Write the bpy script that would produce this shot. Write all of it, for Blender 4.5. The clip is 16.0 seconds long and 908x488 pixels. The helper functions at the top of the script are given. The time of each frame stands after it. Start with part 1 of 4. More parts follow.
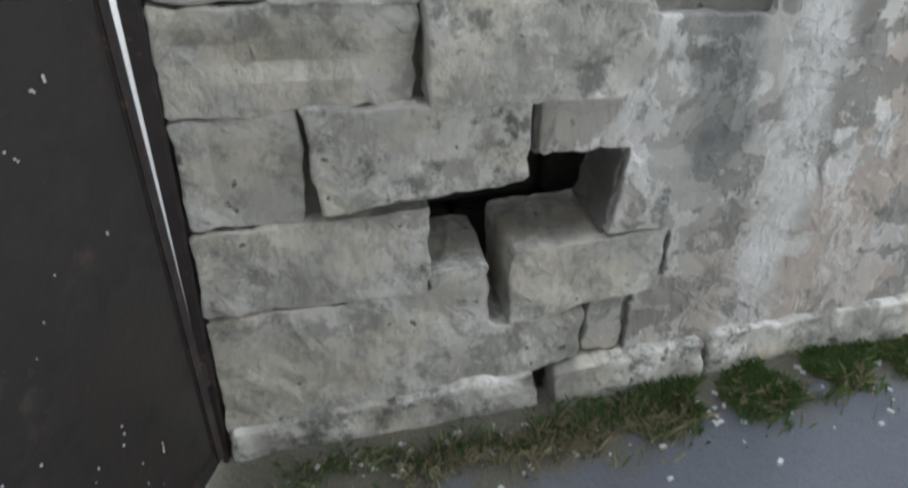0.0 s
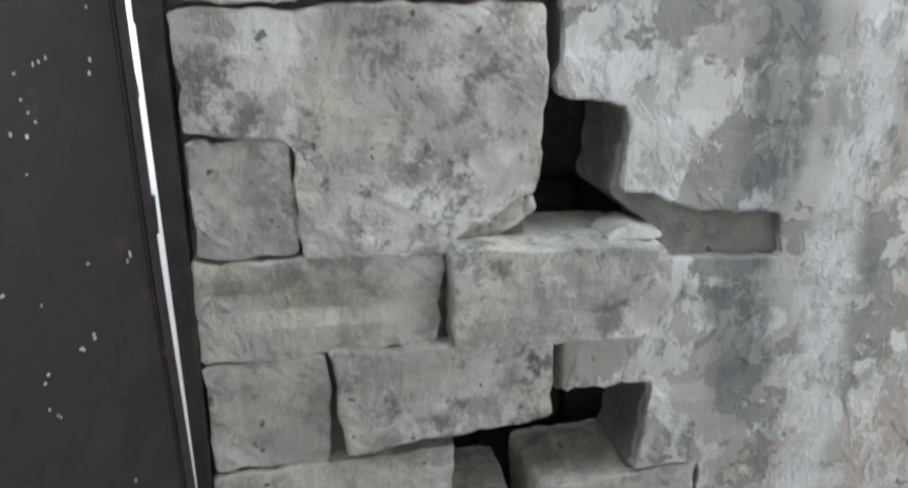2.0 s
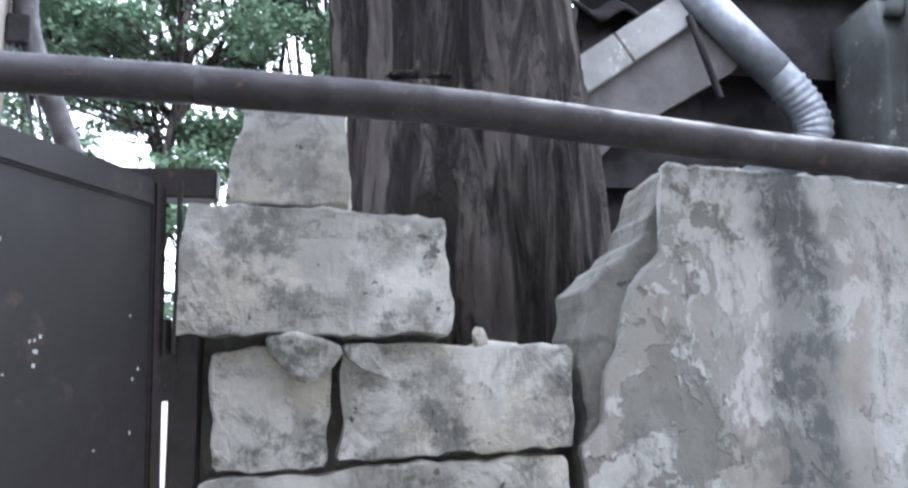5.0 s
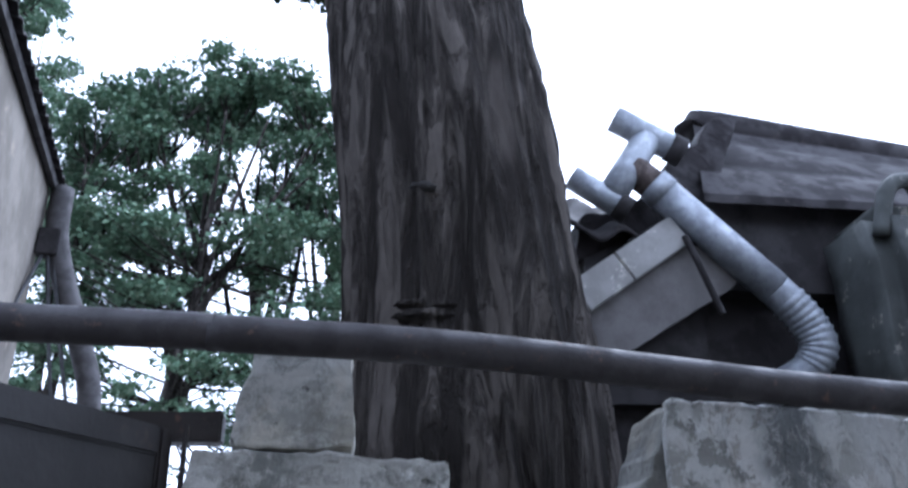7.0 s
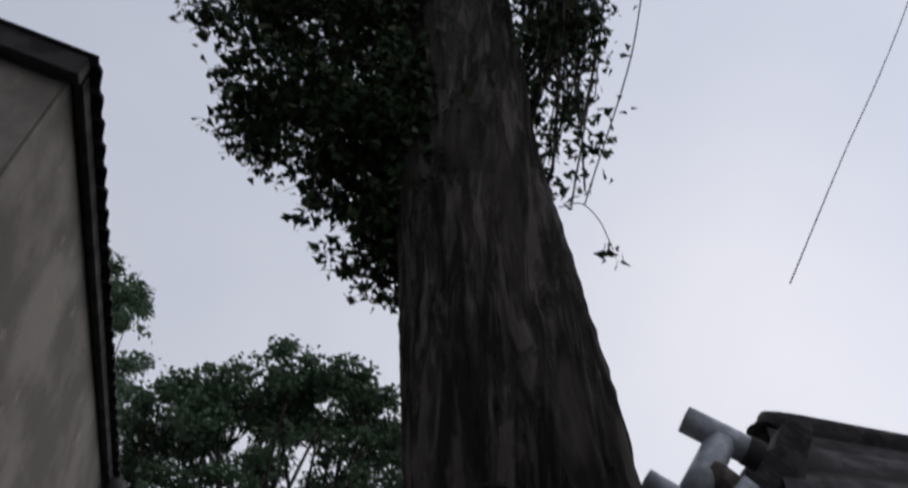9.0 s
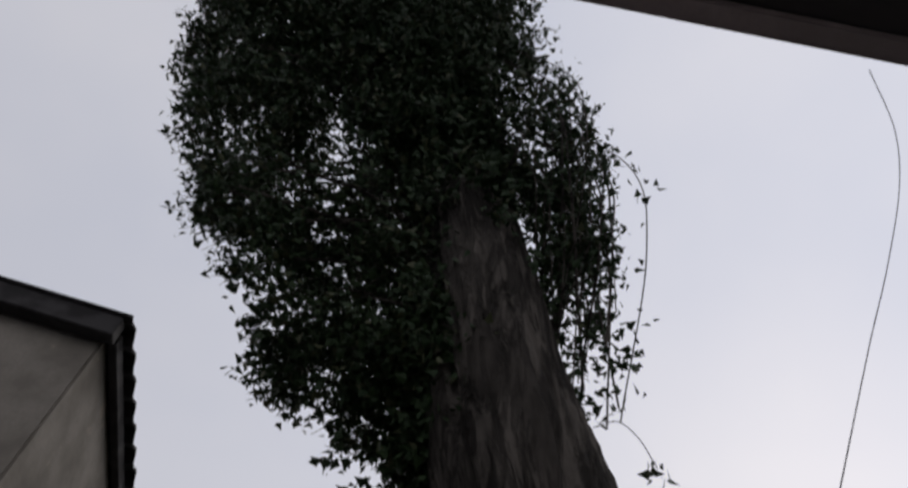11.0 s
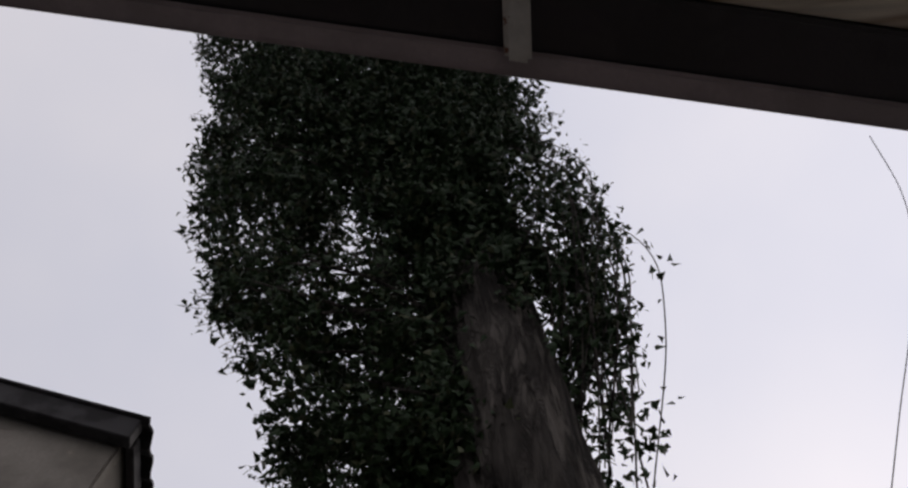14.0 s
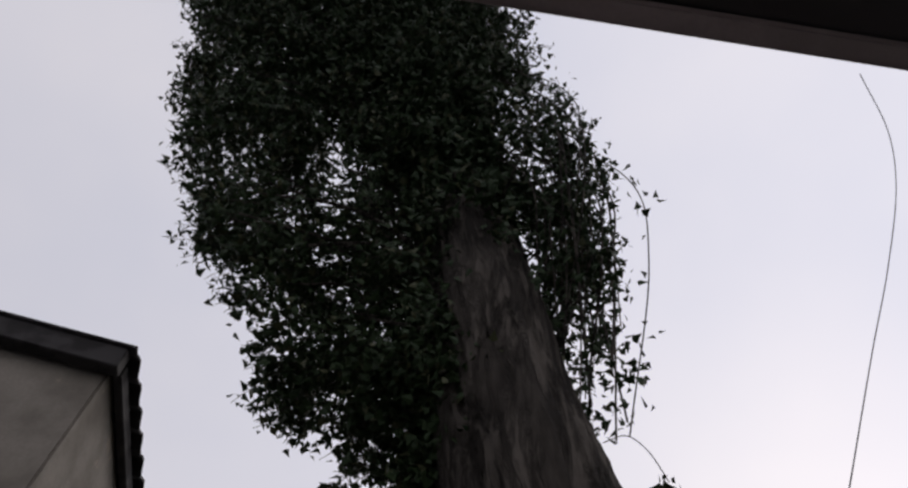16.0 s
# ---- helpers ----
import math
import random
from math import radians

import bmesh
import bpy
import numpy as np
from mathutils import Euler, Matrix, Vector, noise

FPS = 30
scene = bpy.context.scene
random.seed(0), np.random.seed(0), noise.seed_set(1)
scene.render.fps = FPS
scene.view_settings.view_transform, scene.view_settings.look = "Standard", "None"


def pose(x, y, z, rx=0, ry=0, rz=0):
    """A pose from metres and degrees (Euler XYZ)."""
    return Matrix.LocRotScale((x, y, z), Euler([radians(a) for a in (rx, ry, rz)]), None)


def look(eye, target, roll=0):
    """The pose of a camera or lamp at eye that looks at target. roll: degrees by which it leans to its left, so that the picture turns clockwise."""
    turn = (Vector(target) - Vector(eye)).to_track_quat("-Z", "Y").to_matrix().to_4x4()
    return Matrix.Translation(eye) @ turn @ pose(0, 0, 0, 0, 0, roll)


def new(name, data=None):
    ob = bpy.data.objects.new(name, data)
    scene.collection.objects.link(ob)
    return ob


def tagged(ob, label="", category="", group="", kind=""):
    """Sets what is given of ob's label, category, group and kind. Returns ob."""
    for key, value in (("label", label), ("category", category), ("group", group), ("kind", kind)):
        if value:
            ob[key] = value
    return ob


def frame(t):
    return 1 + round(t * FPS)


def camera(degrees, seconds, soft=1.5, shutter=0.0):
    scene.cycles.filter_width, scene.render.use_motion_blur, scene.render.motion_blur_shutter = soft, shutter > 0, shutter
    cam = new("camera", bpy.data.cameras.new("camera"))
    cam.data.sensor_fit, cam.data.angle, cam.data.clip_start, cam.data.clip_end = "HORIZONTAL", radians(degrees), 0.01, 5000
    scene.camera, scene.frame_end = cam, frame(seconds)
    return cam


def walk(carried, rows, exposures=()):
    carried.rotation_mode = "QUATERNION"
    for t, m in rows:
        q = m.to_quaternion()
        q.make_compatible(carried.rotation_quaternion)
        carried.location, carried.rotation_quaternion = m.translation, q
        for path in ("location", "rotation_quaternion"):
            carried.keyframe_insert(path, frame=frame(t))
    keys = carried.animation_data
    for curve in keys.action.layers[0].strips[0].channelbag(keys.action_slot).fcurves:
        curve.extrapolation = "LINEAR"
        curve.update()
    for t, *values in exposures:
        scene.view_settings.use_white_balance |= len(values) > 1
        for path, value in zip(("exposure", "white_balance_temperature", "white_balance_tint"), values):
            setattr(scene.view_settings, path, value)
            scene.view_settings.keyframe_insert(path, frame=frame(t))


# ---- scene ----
cam = camera(62.0, 16.0, soft=2.4, shutter=0.5)
PATH = [
    (0, (0.195, -1.169, 1.235), (0.584, 0.445, 0.121), 2.3),
    (0.5, (0.191, -1.162, 1.252), (0.578, 0.534, 0.264), 2.1),
    (1, (0.188, -1.168, 1.274), (0.575, 0.57, 0.363), 2.1),
    (1.5, (0.191, -1.163, 1.291), (0.565, 0.619, 0.461), 1.7),
    (2, (0.185, -1.171, 1.319), (0.559, 0.682, 0.665), 1.0),
    (2.5, (0.189, -1.162, 1.335), (0.544, 0.73, 0.794), 0.6),
    (3, (0.188, -1.16, 1.359), (0.557, 0.771, 0.992), 0.6),
    (3.5, (0.184, -1.159, 1.388), (0.552, 0.791, 1.141), 0.1),
    (4, (0.176, -1.163, 1.404), (0.54, 0.802, 1.323), -0.6),
    (4.2, (0.172, -1.168, 1.408), (0.539, 0.798, 1.434), -0.7),
    (6.3, (0.189, -1.207, 1.486), (0.492, 0.687, 2.054), -1.5),
    (6.5, (0.189, -1.213, 1.491), (0.485, 0.661, 2.122), -1.5),
    (6.6, (0.188, -1.217, 1.493), (0.469, 0.643, 2.174), -1.4),
    (7, (0.184, -1.234, 1.499), (0.483, 0.571, 2.306), -1.4),
    (7.5, (0.174, -1.248, 1.506), (0.469, 0.488, 2.453), -1.1),
    (8, (0.143, -1.252, 1.548), (0.428, 0.392, 2.618), -1.2),
    (8.5, (0.125, -1.247, 1.526), (0.338, 0.278, 2.784), 0.1),
    (9, (0.137, -1.237, 1.491), (0.243, 0.147, 2.931), 2.3),
    (9.5, (0.142, -1.237, 1.491), (0.214, 0.035, 3.032), 2.9),
    (10, (0.147, -1.237, 1.491), (0.181, -0.114, 3.145), 3.9),
    (10.2, (0.149, -1.237, 1.491), (0.175, -0.142, 3.164), 2.6),
    (12.3, (0.167, -1.237, 1.491), (0.113, -0.622, 3.393), 4.4),
    (12.5, (0.167, -1.237, 1.491), (0.098, -0.614, 3.39), 5.2),
    (13, (0.167, -1.237, 1.491), (0.116, -0.617, 3.392), 2.9),
    (13.5, (0.167, -1.237, 1.491), (0.117, -0.58, 3.379), 1.8),
    (14, (0.167, -1.237, 1.491), (0.119, -0.541, 3.365), 1.8),
    (14.5, (0.167, -1.237, 1.491), (0.121, -0.509, 3.353), 1.3),
    (15, (0.167, -1.237, 1.491), (0.126, -0.496, 3.348), 0.9),
    (15.5, (0.167, -1.237, 1.491), (0.149, -0.435, 3.323), -0.7),
    (16, (0.167, -1.237, 1.491), (0.151, -0.379, 3.298), -0.2),
]
EXPOSURES = [(0, 2.70, 6330, 4), (2.0, 2.78, 6330, 4), (3.0, 2.78, 6350, 5), (4.2, 2.82, 6300, 6), (6.3, 2.8, 5250, 12), (6.6, 2.68, 5250, 12), (7.0, 1.72, 5350, 10), (7.5, 0.72, 5700, 8), (8.0, -0.05, 6200, 9), (8.6, -0.44, 6500, 10), (9.0, -0.5, 6500, 9), (10.2, -0.5, 6700, 9), (12.5, -0.27, 7000, 13), (16.0, -0.27, 7000, 13)]
walk(cam, [(t, look(eye, target, roll)) for t, eye, target, roll in PATH], EXPOSURES)

# Daylight under a thin bright overcast; the alley itself is shaded by the eave and the tree.
world = bpy.data.worlds.new("overcast_sky")
scene.world = world
world.use_nodes = True
wt = world.node_tree
sky = wt.nodes.new("ShaderNodeTexSky")
sky.sky_type = "NISHITA"
sky.sun_disc = False
sky.sun_elevation = radians(38)
sky.sun_rotation = radians(34)
cloud = wt.nodes.new("ShaderNodeTexNoise")
cloud.inputs["Scale"].default_value = 1.6
cloud.inputs["Detail"].default_value = 4
cramp = wt.nodes.new("ShaderNodeValToRGB")
cramp.color_ramp.elements[0].position, cramp.color_ramp.elements[1].position = 0.3, 0.7
cramp.color_ramp.elements[0].color = (6.6, 7.0, 8.4, 1)
cramp.color_ramp.elements[1].color = (8.2, 8.3, 9.2, 1)
cmix = wt.nodes.new("ShaderNodeMix")
cmix.data_type = "RGBA"
cmix.inputs["Factor"].default_value = 0.9
wcoord = wt.nodes.new("ShaderNodeTexCoord")
wt.links.new(wcoord.outputs["Generated"], cloud.inputs["Vector"])
wt.links.new(cloud.outputs["Fac"], cramp.inputs["Fac"])
wt.links.new(sky.outputs["Color"], cmix.inputs["A"])
wt.links.new(cramp.outputs["Color"], cmix.inputs["B"])
wt.links.new(cmix.outputs["Result"], wt.nodes["Background"].inputs["Color"])
wsep = wt.nodes.new("ShaderNodeSeparateXYZ")
wt.links.new(wcoord.outputs["Generated"], wsep.inputs[0])
glow = wt.nodes.new("ShaderNodeMath")
glow.operation = "MULTIPLY_ADD"
glow.inputs[1].default_value, glow.inputs[2].default_value = 0.027, 0.12
wt.links.new(wsep.outputs["X"], glow.inputs[0])
wt.links.new(glow.outputs[0], wt.nodes["Background"].inputs["Strength"])
sun_data = bpy.data.lights.new("sun", "SUN")
sun_data.energy, sun_data.angle, sun_data.color = 0.6, radians(40), (1.0, 0.96, 0.9)
sun = new("sun", sun_data)
sun.matrix_world = look((4, 6, 8), (0, 0, 0))


# ---- materials ----
class Mat:
    """A procedural material under construction: noise, ramps and mixes on one Principled shader."""

    def __init__(self, name, rough=0.9, metal=0.0):
        self.m = bpy.data.materials.new(name)
        self.m.use_nodes = True
        self.t = self.m.node_tree
        self.b = self.t.nodes["Principled BSDF"]
        self.b.inputs["Roughness"].default_value = rough
        self.b.inputs["Metallic"].default_value = metal
        self.co = self.t.nodes.new("ShaderNodeTexCoord").outputs["Object"]

    def shuffle(self):
        """Move the pattern by an amount of its own on each object."""
        c = self.t.nodes.new("ShaderNodeCombineXYZ")
        for k, step in enumerate((17.0, 7.0, 11.0)):
            self.t.links.new(self.math("MULTIPLY", self.tone(), step), c.inputs[k])
        self.shift(c.outputs[0])

    def warp(self, scale, by):
        n = self.t.nodes.new("ShaderNodeTexNoise")
        n.inputs["Scale"].default_value, n.inputs["Detail"].default_value = scale, 4
        self.t.links.new(self.co, n.inputs["Vector"])
        k = self.t.nodes.new("ShaderNodeVectorMath")
        k.operation = "SCALE"
        k.inputs["Scale"].default_value = by
        self.t.links.new(n.outputs["Color"], k.inputs[0])
        self.shift(k.outputs[0])

    def shift(self, by):
        a = self.t.nodes.new("ShaderNodeVectorMath")
        a.operation = "ADD"
        self.t.links.new(self.co, a.inputs[0])
        self.t.links.new(by, a.inputs[1])
        self.co = a.outputs[0]

    def courses(self, width, height, loc=(0, 0, 0)):
        """A random tone for each hidden stone of the wall, laid in staggered courses."""
        v = self.t.nodes.new("ShaderNodeMapping")
        v.inputs["Rotation"].default_value, v.inputs["Location"].default_value = (-math.pi / 2, 0, 0), loc
        self.t.links.new(self.co, v.inputs["Vector"])
        n = self.t.nodes.new("ShaderNodeTexBrick")
        n.inputs["Scale"].default_value, n.inputs["Mortar Size"].default_value = 1.0, 0.006
        n.inputs["Mortar Smooth"].default_value = 1.0
        n.inputs["Brick Width"].default_value, n.inputs["Row Height"].default_value = width, height
        n.inputs["Color1"].default_value, n.inputs["Color2"].default_value, n.inputs["Mortar"].default_value = (0, 0, 0, 1), (1, 1, 1, 1), (0.2, 0.2, 0.2, 1)
        self.t.links.new(v.outputs["Vector"], n.inputs["Vector"])
        return n.outputs["Color"], n.outputs["Fac"]

    def vec(self, scale=(1, 1, 1), loc=(0, 0, 0)):
        n = self.t.nodes.new("ShaderNodeMapping")
        n.inputs["Scale"].default_value, n.inputs["Location"].default_value = scale, loc
        self.t.links.new(self.co, n.inputs["Vector"])
        return n.outputs["Vector"]

    def noise(self, scale, detail=5, rough=0.6, stretch=(1, 1, 1), loc=(0, 0, 0), lo=0.35, hi=0.65, distort=0.0):
        n = self.t.nodes.new("ShaderNodeTexNoise")
        n.inputs["Scale"].default_value, n.inputs["Detail"].default_value = scale, detail
        n.inputs["Roughness"].default_value, n.inputs["Distortion"].default_value = rough, distort
        self.t.links.new(self.vec(stretch, loc), n.inputs["Vector"])
        return self.remap(n.outputs["Fac"], lo, hi)

    def remap(self, v, lo, hi, a=0.0, b=1.0):
        r = self.t.nodes.new("ShaderNodeMapRange")
        r.interpolation_type = "SMOOTHSTEP"
        for key, val in zip(("From Min", "From Max", "To Min", "To Max"), (lo, hi, a, b)):
            r.inputs[key].default_value = val
        self.t.links.new(v, r.inputs["Value"])
        return r.outputs["Result"]

    def math(self, op, a, b):
        n = self.t.nodes.new("ShaderNodeMath")
        n.operation = op
        for i, v in enumerate((a, b)):
            if isinstance(v, (int, float)):
                n.inputs[i].default_value = v
            else:
                self.t.links.new(v, n.inputs[i])
        return n.outputs[0]

    def mix(self, fac, a, b):
        n = self.t.nodes.new("ShaderNodeMix")
        n.data_type = "RGBA"
        for key, v in (("Factor", fac), ("A", a), ("B", b)):
            if isinstance(v, (int, float)):
                n.inputs[key].default_value = v
            elif isinstance(v, tuple):
                n.inputs[key].default_value = (*v, 1)
            else:
                self.t.links.new(v, n.inputs[key])
        return n.outputs["Result"]

    def axis(self, which):
        n = self.t.nodes.new("ShaderNodeSeparateXYZ")
        self.t.links.new(self.co, n.inputs[0])
        return n.outputs[which]

    def tone(self):
        return self.t.nodes.new("ShaderNodeObjectInfo").outputs["Random"]

    def island(self):
        return self.t.nodes.new("ShaderNodeNewGeometry").outputs["Random Per Island"]

    def colour(self, c):
        if isinstance(c, tuple):
            self.b.inputs["Base Color"].default_value = (*c, 1)
        else:
            self.t.links.new(c, self.b.inputs["Base Color"])
        return self

    def rough(self, v):
        self.t.links.new(v, self.b.inputs["Roughness"])
        return self

    def bump(self, *layers):
        """Layers of (height, strength, metres)."""
        last = None
        for h, s, d in layers:
            n = self.t.nodes.new("ShaderNodeBump")
            n.inputs["Strength"].default_value, n.inputs["Distance"].default_value = s, d
            self.t.links.new(h, n.inputs["Height"])
            if last:
                self.t.links.new(last, n.inputs["Normal"])
            last = n.outputs["Normal"]
        self.t.links.new(last, self.b.inputs["Normal"])
        return self


def stone_material(name, base, pale, dark, loc=(0, 0, 0), grime=0.5):
    m = Mat(name, 0.95)
    m.shuffle()
    big = m.noise(5.5, 4, 0.55, loc=loc, lo=0.42, hi=0.58)
    patch = m.noise(11, 6, 0.7, loc=(3, 1, 7), lo=0.47, hi=0.60, distort=0.3)
    grain = m.noise(90, 5, 0.7, lo=0.25, hi=0.75)
    pits = m.noise(30, 3, 0.5, loc=(9, 2, 2), lo=0.68, hi=0.73)
    soot = m.noise(16, 6, 0.75, loc=(1, 5, 3), lo=0.54, hi=0.68)
    mid = m.noise(3.0, 3, 0.5, loc=(4, 4, 1), lo=0.45, hi=0.6)
    c = m.mix(big, base, pale)
    c = m.mix(m.math("MULTIPLY", patch, 0.8), c, tuple(v * 0.68 for v in base))
    c = m.mix(m.math("MULTIPLY", soot, m.math("MULTIPLY", mid, 1.0)), c, dark)
    lichen = m.noise(6.5, 8, 0.78, loc=(8 + loc[0], 2, 6), lo=0.515, hi=0.60)
    crumb = m.noise(48, 4, 0.6, loc=(1, 7, 4), lo=0.56, hi=0.64)
    warm = m.noise(4.2, 4, 0.6, loc=(2, 9, 1), lo=0.5, hi=0.62)
    c = m.mix(m.math("MULTIPLY", warm, 0.55), c, (pale[0] * 1.02, pale[1] * 0.96, pale[2] * 0.84))
    c = m.mix(m.math("MULTIPLY", lichen, m.math("MULTIPLY", m.remap(crumb, 0, 1, 1.0, 0.55), grime)), c, (0.165, 0.165, 0.145))
    c = m.mix(m.math("MULTIPLY", pits, 0.8), c, tuple(v * 0.6 for v in dark))
    c = m.mix(m.math("MULTIPLY", grain, 0.22), c, tuple(v * 0.5 for v in base))
    m.colour(c)
    m.bump((big, 0.35, 0.006), (patch, 0.5, 0.004), (pits, 0.9, -0.004), (grain, 0.35, 0.002))
    return m.m


stone = stone_material("limestone_block", (0.395, 0.38, 0.335), (0.54, 0.525, 0.475), (0.13, 0.125, 0.115))
stone_pale = stone_material("weathered_limestone", (0.41, 0.395, 0.35), (0.60, 0.585, 0.53), (0.11, 0.108, 0.10), (5, 0, 3), 0.95)
stone_raw = stone_material("broken_limestone", (0.185, 0.182, 0.165), (0.25, 0.245, 0.22), (0.12, 0.115, 0.105), (2, 3, 3))
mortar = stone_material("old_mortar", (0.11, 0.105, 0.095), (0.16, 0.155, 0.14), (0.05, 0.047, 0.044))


def plaster_material():
    m = Mat("stained_plaster", 0.93)
    x, z = m.axis("X"), m.axis("Z")
    grain = m.noise(110, 4, 0.7, lo=0.25, hi=0.75)
    wob = m.noise(3.0, 4, 0.6, stretch=(0.3, 1, 1), loc=(1, 1, 9), lo=0.2, hi=0.8)
    m.warp(6.0, 0.10)
    tint, joint = m.courses(0.40, 0.195, (0.12, 0.03, 0))
    big = m.noise(2.6, 4, 0.55, lo=0.42, hi=0.6)
    lime = m.noise(5.0, 7, 0.66, stretch=(1, 1, 0.55), loc=(6, 1, 0), lo=0.515, hi=0.555, distort=0.2)
    scrap = m.noise(13, 6, 0.66, stretch=(1, 1, 0.7), loc=(9, 4, 3), lo=0.55, hi=0.585)
    flake = m.noise(8, 6, 0.62, loc=(0, 8, 2), lo=0.55, hi=0.575)
    tan = m.noise(4.0, 4, 0.55, stretch=(1, 1, 0.6), loc=(7, 7, 1), lo=0.50, hi=0.55)
    streak = m.noise(16, 6, 0.7, stretch=(1, 1, 0.16), loc=(2, 0, 5), lo=0.52, hi=0.62)
    soot = m.noise(26, 6, 0.8, stretch=(1, 1, 0.55), loc=(3, 3, 3), lo=0.44, hi=0.60)
    c = m.mix(big, (0.32, 0.308, 0.272), (0.42, 0.408, 0.37))
    c = m.mix(m.math("MULTIPLY", tint, 0.5), c, (0.54, 0.53, 0.49))
    tan = m.math("MULTIPLY", tan, m.remap(x, 0.7, 1.35, 0.25, 1.0))
    c = m.mix(m.math("MULTIPLY", tan, 0.8), c, (0.41, 0.345, 0.29))
    # washed-out lime, fading towards the foot of the wall
    wash = m.remap(z, 0.10, 0.75, 0.30, 1.0)
    c = m.mix(m.math("MULTIPLY", m.math("MULTIPLY", lime, wash), 0.85), c, (0.61, 0.60, 0.56))
    c = m.mix(m.math("MULTIPLY", m.math("MULTIPLY", scrap, wash), 0.75), c, (0.68, 0.67, 0.635))
    c = m.mix(m.math("MULTIPLY", flake, 0.85), c, (0.235, 0.225, 0.20))
    # a broad pale run beside the dark rain streak
    pale = m.math("ABSOLUTE", m.math("SUBTRACT", m.math("ADD", x, m.math("MULTIPLY", wob, 0.06)), 1.19), 0.0)
    pale = m.math("SUBTRACT", 1.0, m.remap(pale, 0.03, 0.075))
    c = m.mix(m.math("MULTIPLY", m.math("MULTIPLY", pale, m.remap(soot, 0, 1, 1.0, 0.5)), 0.8), c, (0.63, 0.63, 0.60))
    c = m.mix(m.math("MULTIPLY", m.math("MULTIPLY", streak, soot), 0.8), c, (0.15, 0.152, 0.145))
    off = m.math("ABSOLUTE", m.math("SUBTRACT", m.math("ADD", x, m.math("MULTIPLY", wob, 0.09)), 1.03), 0.0)
    run = m.math("SUBTRACT", 1.0, m.remap(off, 0.035, 0.085))
    run = m.math("MULTIPLY", run, m.remap(z, 0.45, 0.62))
    run = m.math("MULTIPLY", run, m.remap(soot, 0.0, 0.7, 0.55, 1.0))
    c = m.mix(m.math("MULTIPLY", run, 0.92), c, (0.12, 0.125, 0.122))
    c = m.mix(m.math("MULTIPLY", m.math("MULTIPLY", joint, flake), 0.3), c, (0.22, 0.215, 0.195))
    moss = m.noise(7, 7, 0.75, stretch=(1, 1, 0.6), loc=(4, 6, 2), lo=0.57, hi=0.62)
    c = m.mix(m.math("MULTIPLY", moss, 0.6), c, (0.20, 0.205, 0.18))
    c = m.mix(m.math("MULTIPLY", grain, 0.18), c, (0.2, 0.2, 0.19))
    m.colour(c)
    m.bump((lime, 0.6, 0.004), (scrap, 0.5, 0.003), (flake, 0.7, -0.005), (big, 0.3, 0.008), (grain, 0.3, 0.002))
    return m.m


plaster = plaster_material()



def bark_material():
    m = Mat("furrowed_bark", 0.95)
    furrow = m.noise(12, 6, 0.66, stretch=(1, 1, 0.15), lo=0.41, hi=0.59, distort=0.9)
    fine = m.noise(45, 5, 0.7, stretch=(1, 1, 0.3), loc=(2, 2, 0), lo=0.3, hi=0.7)
    bare = m.noise(4, 4, 0.5, stretch=(1, 1, 0.3), loc=(5, 1, 2), lo=0.52, hi=0.62)
    c = m.mix(furrow, (0.015, 0.0128, 0.011), (0.086, 0.075, 0.065))
    c = m.mix(m.math("MULTIPLY", bare, 0.5), c, (0.098, 0.085, 0.074))
    c = m.mix(m.math("MULTIPLY", fine, 0.4), c, (0.03, 0.025, 0.022))
    m.b.inputs["Specular IOR Level"].default_value = 0.1
    m.colour(c).bump((furrow, 1.0, 0.02), (fine, 0.5, 0.004))
    return m.m


bark = bark_material()


def plain(name, col, rough=0.6, metal=0.0, var=0.25, scale=12, spot=None, grain=120):
    m = Mat(name, rough, metal)
    big = m.noise(scale, 5, 0.6, lo=0.38, hi=0.62)
    fine = m.noise(grain, 4, 0.6, lo=0.3, hi=0.7)
    c = m.mix(big, col, tuple(v * (1 - var) for v in col))
    c = m.mix(m.math("MULTIPLY", fine, var * 0.8), c, tuple(v * 0.55 for v in col))
    if spot:
        c = m.mix(m.noise(scale * 2.3, 6, 0.7, loc=(4, 2, 8), lo=0.60, hi=0.66), c, spot)
    m.colour(c)
    m.rough(m.remap(big, 0, 1, max(rough - 0.1, 0.05), min(rough + 0.12, 1)))
    m.bump((fine, 0.25, 0.001), (big, 0.2, 0.003))
    return m.m


gate_paint = plain("dark_gate_paint", (0.027, 0.0235, 0.021), 0.45, 0.0, 0.3, 3, (0.045, 0.032, 0.026), 60)
gate_paint.node_tree.nodes["Principled BSDF"].inputs["Specular IOR Level"].default_value = 0.34
frame_paint = plain("brown_frame_paint", (0.026, 0.019, 0.016), 0.55, 0.0, 0.3, 9, (0.09, 0.045, 0.03))
paint_fleck = plain("white_paint_fleck", (0.62, 0.62, 0.60), 0.8)
pipe_paint = plain("dull_grey_pipe_paint", (0.042, 0.035, 0.034), 0.6, 0.0, 0.3, 14, (0.10, 0.06, 0.045))
zinc = plain("galvanised_sheet", (0.38, 0.40, 0.43), 0.58, 0.55, 0.22, 22, (0.34, 0.35, 0.38))
